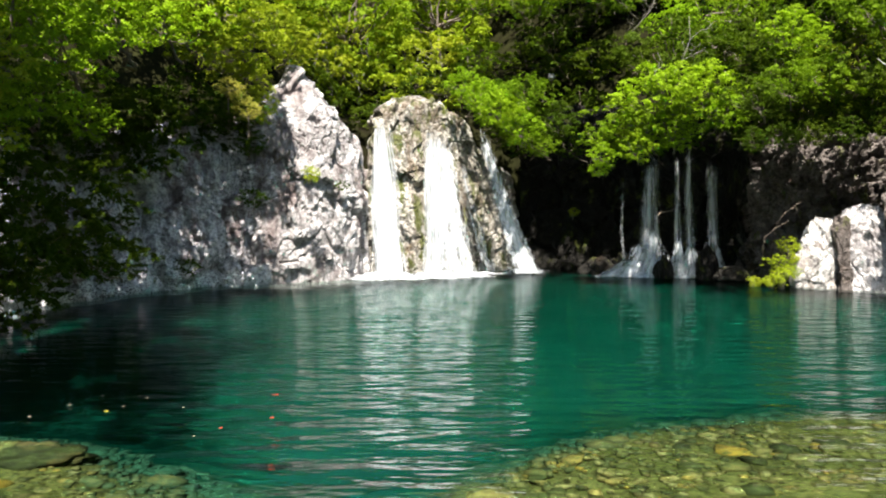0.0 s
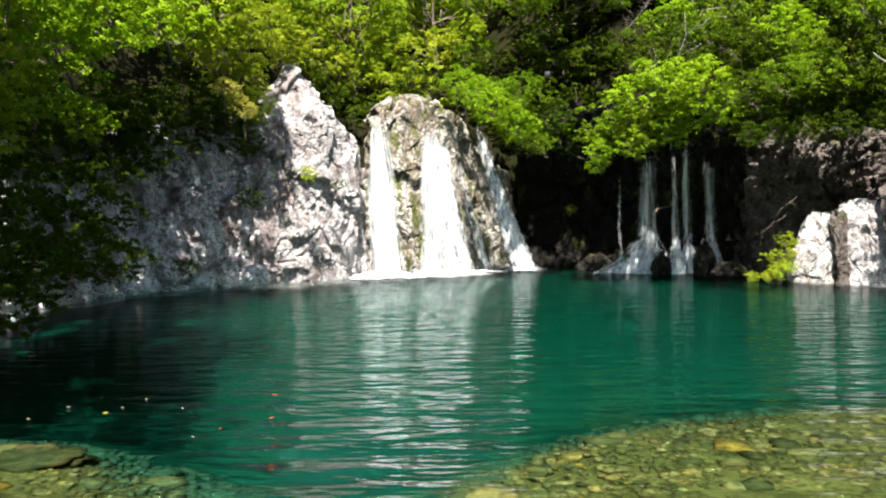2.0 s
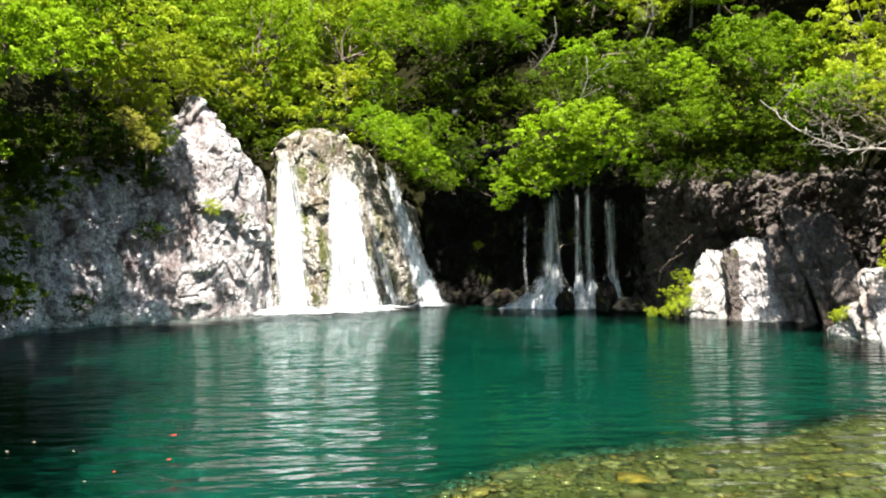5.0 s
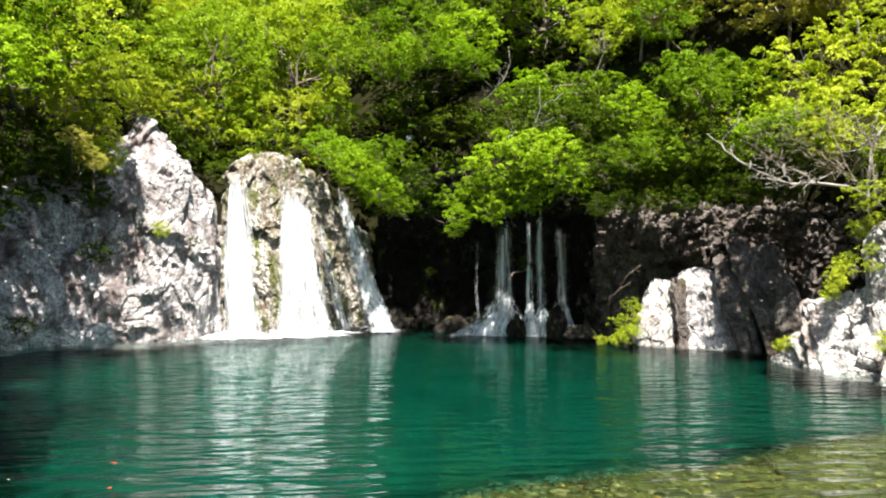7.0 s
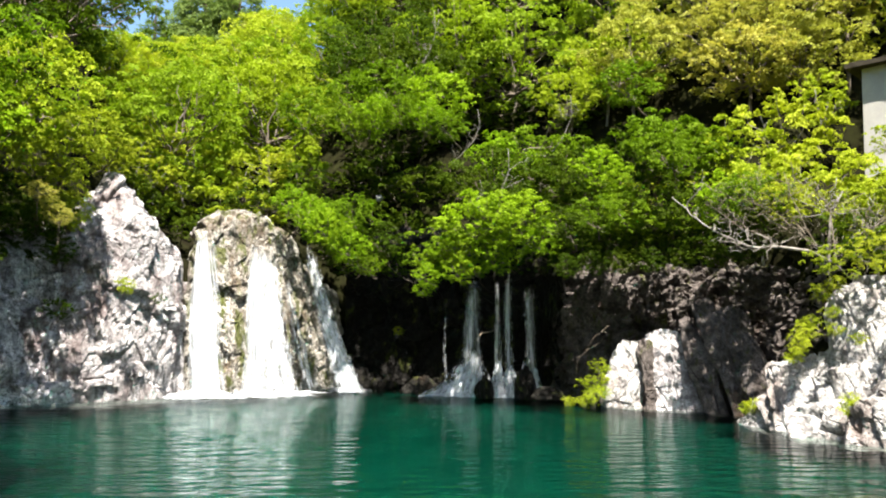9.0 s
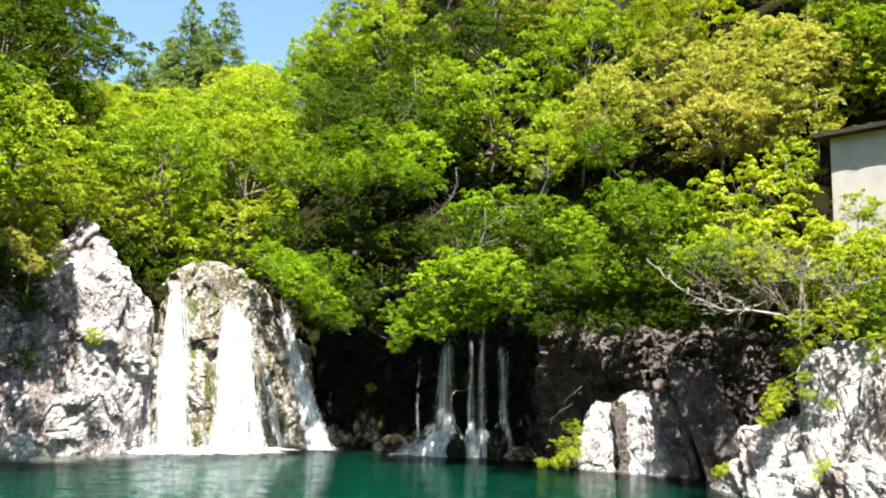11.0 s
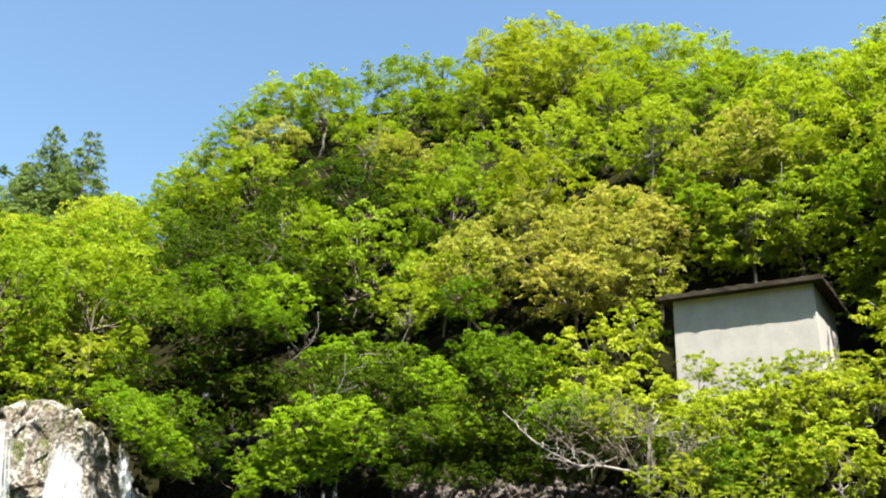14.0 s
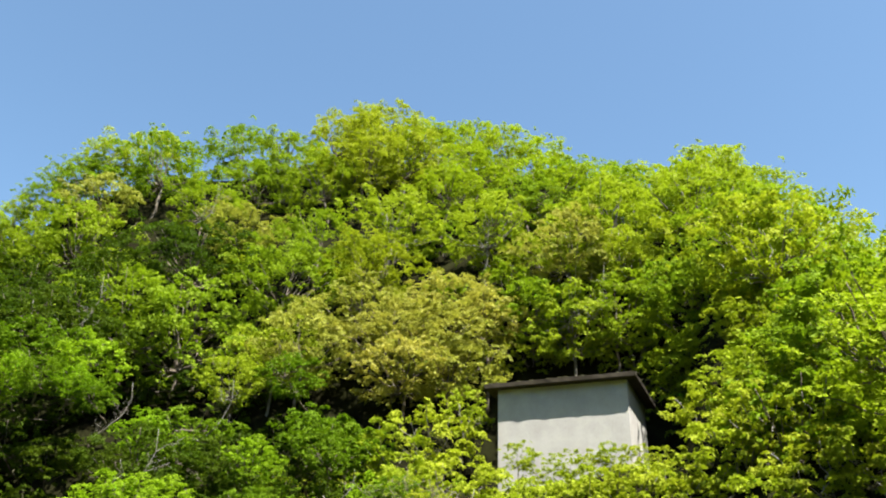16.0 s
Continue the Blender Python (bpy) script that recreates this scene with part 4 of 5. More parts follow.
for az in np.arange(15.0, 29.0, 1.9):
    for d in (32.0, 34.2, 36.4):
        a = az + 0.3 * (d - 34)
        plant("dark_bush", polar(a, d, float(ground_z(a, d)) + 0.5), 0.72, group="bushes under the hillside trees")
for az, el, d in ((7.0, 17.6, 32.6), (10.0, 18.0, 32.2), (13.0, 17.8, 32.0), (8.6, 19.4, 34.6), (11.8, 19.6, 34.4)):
    crown("lean_shaded", az, el, d, 0.8, group="trees over the dark hollow")
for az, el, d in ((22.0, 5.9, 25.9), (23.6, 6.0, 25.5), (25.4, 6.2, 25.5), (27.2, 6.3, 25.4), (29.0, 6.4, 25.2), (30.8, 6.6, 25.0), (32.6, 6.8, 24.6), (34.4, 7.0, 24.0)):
    crown("lean_shaded", az, el, d, 0.36, group="trees over the bank")
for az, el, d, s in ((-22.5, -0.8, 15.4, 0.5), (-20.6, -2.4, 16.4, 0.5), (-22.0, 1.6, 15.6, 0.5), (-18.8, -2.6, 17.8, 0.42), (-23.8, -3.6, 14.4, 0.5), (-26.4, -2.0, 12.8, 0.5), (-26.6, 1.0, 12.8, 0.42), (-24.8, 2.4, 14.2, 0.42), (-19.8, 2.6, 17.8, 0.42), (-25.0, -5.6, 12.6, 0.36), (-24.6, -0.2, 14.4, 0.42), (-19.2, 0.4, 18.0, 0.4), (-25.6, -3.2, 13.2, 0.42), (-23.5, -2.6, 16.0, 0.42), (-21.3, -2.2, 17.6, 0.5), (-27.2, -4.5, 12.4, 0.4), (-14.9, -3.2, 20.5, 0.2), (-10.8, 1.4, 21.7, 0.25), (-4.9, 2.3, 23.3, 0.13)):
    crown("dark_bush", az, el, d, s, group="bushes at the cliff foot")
for az, el, d, s in ((-11.7, 7.9, 20.0, 0.10), (-11.1, 7.1, 20.0, 0.13), (-12.4, 8.6, 19.8, 0.12)):
    crown("olive", az, el, d, s, group="pale shoots over the cliff")
# tall trees of the near bank, unseen, added to shade the pool's dark side
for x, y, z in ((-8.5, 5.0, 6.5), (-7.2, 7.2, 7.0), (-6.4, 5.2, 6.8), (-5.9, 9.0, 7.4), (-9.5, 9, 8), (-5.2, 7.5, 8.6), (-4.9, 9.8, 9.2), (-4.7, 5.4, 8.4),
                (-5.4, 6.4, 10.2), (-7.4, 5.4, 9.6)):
    plant("lean_shaded", (x, y, z), 0.98, turn=75, group="tall trees of the near bank")
# bright growth about the hut
for az, el, d, s, key in (
        (33.5, 12.5, 27.5, 1.1, "bright"), (36.5, 13.6, 27.5, 1.1, "bright"), (38.6, 15.5, 28.5, 0.8, "bright"), (35.0, 10.0, 25.5, 1.0, "bright"),
        (38.5, 10.6, 24.5, 1.0, "bright"), (41.5, 9.3, 24.0, 1.0, "bright"), (44.5, 9.0, 23.5, 1.0, "bright"), (47.5, 9.3, 23.0, 1.0, "bright"),
        (50.5, 9.6, 22.5, 1.0, "bright"), (53.5, 9.6, 22.5, 1.0, "bright"), (57.5, 10.5, 22.5, 1.1, "bright"), (30.5, 12.0, 27.5, 1.1, "bush"),
        (28.0, 12.8, 28, 1.1, "bush"), (40.5, 7.0, 21.5, 0.6, "dark_bush"),
        (43.5, 6.6, 21, 0.6, "bush"), (46.5, 6.5, 20.5, 0.8, "bush"), (50, 6.8, 20, 0.9, "bright"),
        (40.4, 8.6, 22.4, 0.62, "bright"), (42.6, 9.2, 22.4, 0.68, "bright"), (44.8, 9.2, 22.2, 0.74, "bright"), (47.0, 9.6, 22.0, 0.74, "bright"), (49.4, 9.8, 21.8, 0.78, "bright"), (52.0, 10.2, 21.6, 0.78, "bright"), (43.6, 7.2, 22.2, 0.5, "bright"), (46.4, 7.4, 22.0, 0.5, "bright"), (41.4, 7.0, 22.2, 0.4, "bright"),
        (40.6, 6.4, 20.6, 0.32, "dark_bush"), (42.4, 6.2, 20.2, 0.36, "dark_bush"), (44.2, 6.0, 19.8, 0.40, "bush"), (46.2, 6.4, 19.6, 0.42, "bright"), (48.6, 6.8, 19.6, 0.45, "bright"), (51.4, 7.2, 19.4, 0.5, "bright"), (43.2, 4.6, 19.0, 0.22, "bright"), (46.8, 4.6, 18.8, 0.26, "bright"),
        (42.4, 12.9, 26.0, 0.42, "bright"), (44.0, 12.0, 26.0, 0.5, "bright"), (45.8, 12.4, 26.0, 0.42, "bright"), (47.4, 12.0, 26.0, 0.5, "bright"), (48.8, 12.7, 25.8, 0.46, "bright"), (50.6, 12.4, 25.6, 0.55, "bright"), (52.6, 12.2, 25.4, 0.55, "bright")):
    crown(key, az, el, d, s, group="bushes round the hut")


def conifer(az, d, top_el, height, seed):
    """A dark cedar: whorls of drooping sprays up a straight trunk."""
    g = np.random.default_rng(seed)
    top = sight(az, d, top_el)
    e = new("conifer")
    tagged(e, "tall dark green cedar on the far ridge", "tree", "cedars on the ridge")
    base = polar(az, d, top - height)
    e.location = base
    cs, rs, verts, faces = [], [], [], []
    tube(verts, faces, [(0, 0, 0), (0, 0, height * 0.6), (0, 0, height * 0.98)], [0.22, 0.12, 0.02], 7)
    z = height * 0.25
    while z < height * 0.99:
        w = (height - z) * 0.34 + 0.25
        n = 3 + int(w * 2.5)
        for k in range(n):
            a = 2 * math.pi * (k + g.random()) / n
            cs.append((w * math.cos(a) * 0.75, w * math.sin(a) * 0.75, z - 0.2 * w))
            rs.append(0.25 + 0.28 * w)
            tube(verts, faces, [(0, 0, z), cs[-1]], [0.03, 0.012], 4)
        z += 0.62
    link_mesh("crown", leaf_cloud("conifer_crown", cs, rs, 190, 0.17, seed, 0.5, droop=0.4), LEAF_DARK, e)
    me = bpy.data.meshes.new("conifer_trunk")
    me.from_pydata([tuple(q) for q in verts], [], faces)
    link_mesh("trunk", me, BARK, e)
    return e


for k, (az, d, el, h) in enumerate(((-3.0, 60, 25.2, 11), (-0.8, 59, 25.4, 11), (-6.2, 60, 21.6, 7), (-1.9, 63, 23.6, 8), (-4.4, 62, 22.6, 7))):
    conifer(az, d, el, h, 90 + k)

# ---- falling water ----
from mathutils.bvhtree import BVHTree


def surface_of(ob):
    verts, faces = [], []
    for part in [ob] if ob.data else ob.children:
        s = len(verts)
        verts += [v.co.copy() for v in part.data.vertices]
        faces += [tuple(s + i for i in p.vertices) for p in part.data.polygons]
    return BVHTree.FromPolygons(verts, faces)


def ribbons_mesh(name, grids):
    """One mesh of many thin sheets of water, with metres along and across as their own coordinates."""
    V, F, U, A = [], [], [], []
    for G, off, wid, length in grids:
        nu, nv = G.shape[:2]
        s = len(V)
        V.extend(map(tuple, G.reshape(-1, 3)))
        for i in range(nu):
            for j in range(nv):
                A.append(0.62 * (1 - abs(2 * i / (nu - 1) - 1) ** 1.6) * min(1.0, 0.35 + 4 * j / (nv - 1)))
        for i in range(nu - 1):
            for j in range(nv - 1):
                q = (s + i * nv + j, s + (i + 1) * nv + j, s + (i + 1) * nv + j + 1, s + i * nv + j + 1)
                F.append(q)
                for a, b in ((i, j), (i + 1, j), (i + 1, j + 1), (i, j + 1)):
                    U.extend((off + a / (nu - 1) * wid, off * 1.7 + b / (nv - 1) * length))
    me = bpy.data.meshes.new(name)
    me.from_pydata(V, [], F)
    me.polygons.foreach_set("use_smooth", [True] * len(me.polygons))
    me.attributes.new("thickness", "FLOAT", "POINT").data.foreach_set("value", np.array(A, np.float32))
    me.uv_layers.new(name="flow").data.foreach_set("uv", np.array(U, np.float32))
    me.update()
    return me


def sliding_stream(name, tree, top, bottom, widths, sheets, material, seed, parent, lift=0.07, power=1.0):
    """Sheets of water that slide down a rock from top (x, z) to bottom (x, z), widening as they go."""
    g = np.random.default_rng(seed)
    grids = []
    for k in range(sheets):
        n, m = 46, 15
        part = 1.0 if k == 0 else g.uniform(0.55, 0.95)
        shift = 0 if k == 0 else g.normal() * 0.12
        G = np.zeros((m, n, 3))
        ph = g.random() * 6
        for i in range(m):
            u = i / (m - 1) - 0.5
            last = None
            for j in range(n):
                t = j / (n - 1)
                e = t ** power
                z = top[1] + (bottom[1] - top[1]) * t + 0.05 * math.cos(3 * u)
                w = widths[0] + (widths[1] - widths[0]) * e
                x = top[0] + (bottom[0] - top[0]) * e + (u * part + shift) * w + 0.025 * math.sin(8 * t + ph + 5 * u)
                hit = tree.ray_cast(Vector((x, 12, z)), Vector((0, 1, 0)))[0]
                y = hit.y - lift - 0.05 * k if hit else (last if last is not None else 27.2)
                if last is not None:
                    y = max(min(y, last - 0.008), last - 0.10)
                last = y
                G[i, j] = (x, y - 0.03 * math.sin(13 * t + ph + 9 * u), z)
        for _ in range(3):
            G[1:-1, :, 1] = (G[:-2, :, 1] + 2 * G[1:-1, :, 1] + G[2:, :, 1]) / 4
        grids.append((G, g.random() * 40, widths[1] * part, abs(top[1] - bottom[1])))
    return tagged(link_mesh(name, ribbons_mesh(name, grids), material, parent), kind="stuff")


def foam_mesh(name, spots, seed):
    """Thin uneven pads of foam where the water lands: low domes that thin out to their rims."""
    g = np.random.default_rng(seed)
    grids, thick = [], []
    for (x, y, rx, ry) in spots:
        na, nr = 36, 9
        G = np.zeros((na, nr, 3))
        ph = g.random() * 6
        for i in range(na):
            a = 2 * math.pi * i / (na - 1)
            edge = 1 + 0.25 * math.sin(3 * a + ph) + 0.15 * math.sin(7 * a + 2 * ph)
            for j in range(nr):
                r = j / (nr - 1)
                G[i, j] = (x + rx * edge * r * math.cos(a), y + ry * edge * r * math.sin(a), 0.012 + 0.06 * (1 - r) ** 2 + 0.012 * g.random() * (1 - r))
                thick.append(0.62 * (1 - r ** 1.5))
        grids.append((G, g.random() * 40, 1.0, 1.0))
    me = ribbons_mesh(name, grids)
    me.attributes["thickness"].data.foreach_set("value", np.array(thick, np.float32))
    uv = me.uv_layers["flow"].data
    for loop in me.loops:
        c = me.vertices[loop.vertex_index].co
        uv[loop.index].uv = (c.x, c.y)
    return me


FOAM = foam_material()
dome = surface_of(bpy.data.objects["rock_dome"])
fall = new("waterfall")
tagged(fall, "white waterfall in three streams over a limestone dome", "waterfall")
sliding_stream("stream", dome, (-1.08, 4.82), (-0.72, 0.0), (0.74, 1.4), 3, WHITE_WATER, 1, fall, 0.14)
sliding_stream("stream", dome, (-1.05, 4.7), (-0.62, 0.0), (0.75, 1.5), 2, THIN_WATER, 6, fall, 0.08)
sliding_stream("stream", dome, (0.66, 4.6), (0.82, 0.0), (0.5, 0.92), 2, WHITE_WATER, 2, fall, 0.12)
sliding_stream("stream", dome, (0.85, 4.5), (1.5, 0.0), (0.8, 2.1), 3, ROUGH_WATER, 5, fall, 0.08)
sliding_stream("stream", dome, (1.5, 4.0), (2.6, 0.0), (0.4, 1.0), 2, THIN_WATER, 7, fall, 0.08)
sliding_stream("stream", dome, (2.25, 4.7), (3.7, 0.0), (0.45, 1.4), 3, ROUGH_WATER, 3, fall, 0.10, 1.25)
sliding_stream("stream", dome, (2.30, 4.6), (3.8, 0.0), (0.36, 0.9), 2, ROUGH_WATER, 4, fall, 0.12, 1.25)
tagged(link_mesh("foam", foam_mesh("foam", [(-0.9, 24.5, 1.6, 1.1), (0.3, 25.0, 1.6, 1.0), (1.3, 25.8, 1.5, 0.9), (2.3, 26.9, 1.1, 0.7), (3.9, 28.5, 1.1, 0.7)], 8), FOAM, fall), kind="stuff")


def free_stream(name, x, y, z0, z1, w0, w1, strands, material, seed, parent):
    """Soft sheets of water falling free, one behind another."""
    g = np.random.default_rng(seed)
    grids = []
    for k in range(strands):
        c = g.normal() * 0.22
        n, m = 30, 7
        G = np.zeros((m, n, 3))
        ph, dy = g.random() * 6, g.normal() * 0.08
        start = g.random() * 0.10
        part = g.uniform(0.5, 1.0)
        for j in range(n):
            t = j / (n - 1)
            z = z0 + (z1 - z0) * (start + (1 - start) * t)
            w = (w0 + (w1 - w0) * t) * part
            mid = x + c * w0 * (1 - part + 0.3) + 0.02 * math.sin(5 * t + ph)
            for i in range(m):
                u = i / (m - 1) - 0.5
                G[i, j] = (mid + u * w, y + dy - 0.25 * t + 0.04 * math.sin(9 * u + ph + 4 * t), z)
        grids.append((G, g.random() * 40, w1, abs(z0 - z1)))
    return tagged(link_mesh(name, ribbons_mesh(name, grids), material, parent), kind="stuff")


def lump(name, at, size, material, seed, detail=4, amp=0.3, squash=1.0):
    """An angular weathered stone."""
    bm = bmesh.new()
    bmesh.ops.create_icosphere(bm, subdivisions=detail, radius=1.0)
    off = Vector((seed * 3.7, seed * 1.3, seed * 9.1))
    for v in bm.verts:
        dist, pts = noise.voronoi(v.co * 1.5 + off)
        k = 1 + amp * (hash01(pts[0]) - 0.5) + amp * 0.5 * noise.fractal(v.co * 2.2 + off, 0.9, 2.0, 3)
        v.co = Vector((v.co.x * size[0], v.co.y * size[1], v.co.z * size[2])) * k
    me = bpy.data.meshes.new(name)
    bm.to_mesh(me)
    bm.free()
    me.polygons.foreach_set("use_smooth", [True] * len(me.polygons))
    ob = link_mesh(name, me, material)
    ob.location = at
    return ob


veil = new("waterfall")
tagged(veil, "thin veils of water falling free in front of the dark grotto", "waterfall")
for k, (az, el, w, n) in enumerate(((14.2, 3.0, 0.2, 1), (16.0, 4.6, 0.66, 4), (17.6, 4.8, 0.32, 2), (18.35, 5.0, 0.42, 3), (19.75, 4.6, 0.5, 3))):
    p = polar(az, 28.0)
    free_stream("veil", p.x, p.y, sight(az, 28, el), 0.35, w, w * 1.3, n, VEIL_WATER, 20 + k, veil)


def splash(name, at, z0, reach, layers, seed, parent):
    """Water that breaks over a stone and runs off it to all sides like a torn skirt."""
    g = np.random.default_rng(seed)
    grids = []
    for k in range(layers):
        n, m = 18, 29
        G = np.zeros((m, n, 3))
        h = z0 * g.uniform(0.75, 1.0)
        ph = g.random() * 6
        for i in range(m):
            a = math.pi * (0.95 + 1.1 * i / (m - 1))
            out = reach * g.uniform(0.5, 1.05) * (0.8 + 0.2 * math.sin(3 * a + ph))
            for j in range(n):
                t = j / (n - 1)
                r = 0.05 + out * t
                G[i, j] = (at.x + r * math.cos(a) * 1.25, at.y + r * math.sin(a) * 0.7 - 0.03 * k, h * (1 - t) ** 1.05 + 0.05 * g.normal() * t * (1.2 - t))
        grids.append((G, g.random() * 40, reach * 3, z0))
    return tagged(link_mesh(name, ribbons_mesh(name, grids), SPRAY_WATER, parent), kind="stuff")


for k, (x, y, z0, reach) in enumerate(((-1.05, 24.75, 0.26, 1.1), (-0.45, 24.9, 0.24, 1.1), (0.4, 25.3, 0.2, 1.0), (0.9, 25.6, 0.22, 1.0), (1.6, 26.1, 0.2, 0.9), (3.7, 28.3, 0.22, 0.8))):
    splash("spray", Vector((x, y, 0)), z0, reach, 3, 60 + k, fall)
for k, (az, z0, reach, n) in enumerate(((16.1, 1.75, 0.85, 3), (15.3, 1.15, 1.05, 3), (14.6, 0.6, 1.0, 3), (17.8, 1.5, 0.5, 3), (18.5, 1.3, 0.5, 3), (19.6, 1.25, 0.5, 2), (20.3, 1.1, 0.4, 2))):
    splash("cascade", polar(az, 27.3), z0, reach, n, 40 + k, veil)
tagged(link_mesh("foam", foam_mesh("foam", [(*polar(13.6, 26.9).xy, 0.8, 0.4), (*polar(15.0, 26.9).xy, 0.9, 0.5), (*polar(16.7, 27.0).xy, 0.8, 0.5),
                                            (*polar(18.4, 27.1).xy, 0.7, 0.45), (*polar(20.0, 27.2).xy, 0.6, 0.4)], 9), FOAM, veil), kind="stuff")
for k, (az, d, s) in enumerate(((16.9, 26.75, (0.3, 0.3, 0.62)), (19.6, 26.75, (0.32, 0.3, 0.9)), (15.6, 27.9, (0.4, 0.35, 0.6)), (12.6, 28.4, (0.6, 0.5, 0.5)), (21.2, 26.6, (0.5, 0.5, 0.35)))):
    tagged(lump("boulder", polar(az, d, 0.05), s, ROCK_WET_SHADED, 10 + k), "wet boulder under the thin waterfall, coloured near-black for the grotto's shade", "rock", "grotto boulders")

# ---- hut ----


def box_mesh(name, lo, hi, bevel=0.02, cuts=0):
    bm = bmesh.new()
    bmesh.ops.create_cube(bm, size=1.0)
    for v in bm.verts:
        v.co = Vector([lo[k] + (v.co[k] + 0.5) * (hi[k] - lo[k]) for k in range(3)])
    bmesh.ops.bevel(bm, geom=bm.edges[:], offset=bevel, segments=2, affect="EDGES")
    me = bpy.data.meshes.new(name)
    bm.to_mesh(me)
    bm.free()
    return me


def concrete_material(name, a, b, dark):
    n = Nodes(name)
    v = n.place(source="Object")
    f = n.noise(v, 1.3, 6, 0.65)
    streak = n.noise(n.place((3.0, 3.0, 0.25)), 1.6, 5, 0.65)
    g = n.noise(v, 22, 4, 0.6)
    col = n.mix(n.mask(f, 0.35, 0.65), a, b)
    col = n.mix(n.mask(streak, 0.62, 0.88), col, dark)
    col = n.mix(n.mask(g, 0.55, 0.8), col, tuple(0.75 * c for c in a))
    n.link(col, n.bsdf.inputs["Base Color"])
    n.bsdf.inputs["Roughness"].default_value = 0.9
    n.link(n.bump(g, 0.3, 0.02), n.bsdf.inputs["Normal"])
    return n.mat


PLASTER = concrete_material("aged_concrete", (0.3572, 0.3344, 0.3116), (0.4332, 0.4104, 0.38), (0.228, 0.2128, 0.19))
SLAB_ROOF = concrete_material("mossy_slab", (0.0304, 0.02432, 0.01672), (0.057, 0.04712, 0.0342), (0.01672, 0.0152, 0.00912))


MOSS = simple_material("roof_moss", (0.038, 0.03648, 0.0152), (0.076, 0.0722, 0.038), 14, 0.95, 0.8)


def slab_mesh(name, lo, hi, z0, z1):
    """A worn concrete slab with a drip edge and a slightly broken rim."""
    bm = bmesh.new()
    bmesh.ops.create_cube(bm, size=1.0)
    for v in bm.verts:
        v.co = Vector((lo[0] + (v.co.x + 0.5) * (hi[0] - lo[0]), lo[1] + (v.co.y + 0.5) * (hi[1] - lo[1]), z0 + (v.co.z + 0.5) * (z1 - z0)))
    bmesh.ops.subdivide_edges(bm, edges=[e for e in bm.edges if abs(e.verts[0].co.z - e.verts[1].co.z) < 0.01], cuts=22, use_grid_fill=True)
    for v in bm.verts:
        rim = min(v.co.x - lo[0], hi[0] - v.co.x, v.co.y - lo[1], hi[1] - v.co.y)
        if rim < 0.02:
            p = v.co * 3.1
            v.co += Vector((noise.noise(p), noise.noise(p + Vector((9, 0, 0))), 0.8 * noise.noise(p + Vector((0, 7, 0))) * (v.co.z > z0 + 0.05))) * 0.022
    bmesh.ops.bevel(bm, geom=[e for e in bm.edges if e.calc_face_angle(0) > 0.9], offset=0.02, segments=2, affect="EDGES")
    me = bpy.data.meshes.new(name)
    bm.to_mesh(me)
    bm.free()
    return me


def build_hut():
    hut = new("hut")
    tagged(hut, "small windowless grey concrete hut with a flat slab roof among bushes", "hut")
    W, D, H = 4.45, 3.3, 3.92
    # front wall along local x, depth along local y
    for name, lo, hi in (("wall", (0, 0, 0), (W, 0.18, H)), ("wall", (0, D - 0.18, 0), (W, D, H)),
                         ("wall", (0, 0.181, 0), (0.18, D - 0.181, H)), ("wall", (W - 0.18, 0.181, 0), (W, D - 0.181, H))):
        link_mesh(name, box_mesh(name, lo, hi, 0.012), PLASTER, hut)
    side, front = 0.42, 0.29
    lo, hi = (-side, -front), (W + 0.34, D + 0.34)
    link_mesh("roof", slab_mesh("roof", lo, hi, H + 0.003, H + 0.17), SLAB_ROOF, hut, "weathered brown slab roof with moss")
    g = np.random.default_rng(19)
    for k in range(26):
        x = g.uniform(lo[0] + 0.1, hi[0] - 0.1)
        y = lo[1] + 0.08 + 0.1 * g.random()
        if k > 18:
            x, y = hi[0] - 0.1, g.uniform(lo[1] + 0.2, hi[1] - 0.2)
        bm = bmesh.new()
        bmesh.ops.create_icosphere(bm, subdivisions=2, radius=1.0)
        for v in bm.verts:
            v.co *= 1 + 0.35 * noise.noise(v.co * 2.3 + Vector((k, 0, 0)))
            v.co = Vector((v.co.x * g.uniform(0.99, 1.01) * (0.07 + 0.004 * k), v.co.y * 0.07, v.co.z * 0.035))
        me = bpy.data.meshes.new("moss_clump")
        bm.to_mesh(me)
        bm.free()
        link_mesh("moss_clump", me, MOSS, hut).location = (x, y, H + 0.185)
    a = polar(41.0, 28.0, 6.5)
    hut.matrix_basis = pose(a.x, a.y, a.z, 0, 0, -59.7)
    return hut


build_hut()

# ---- dead branches ----


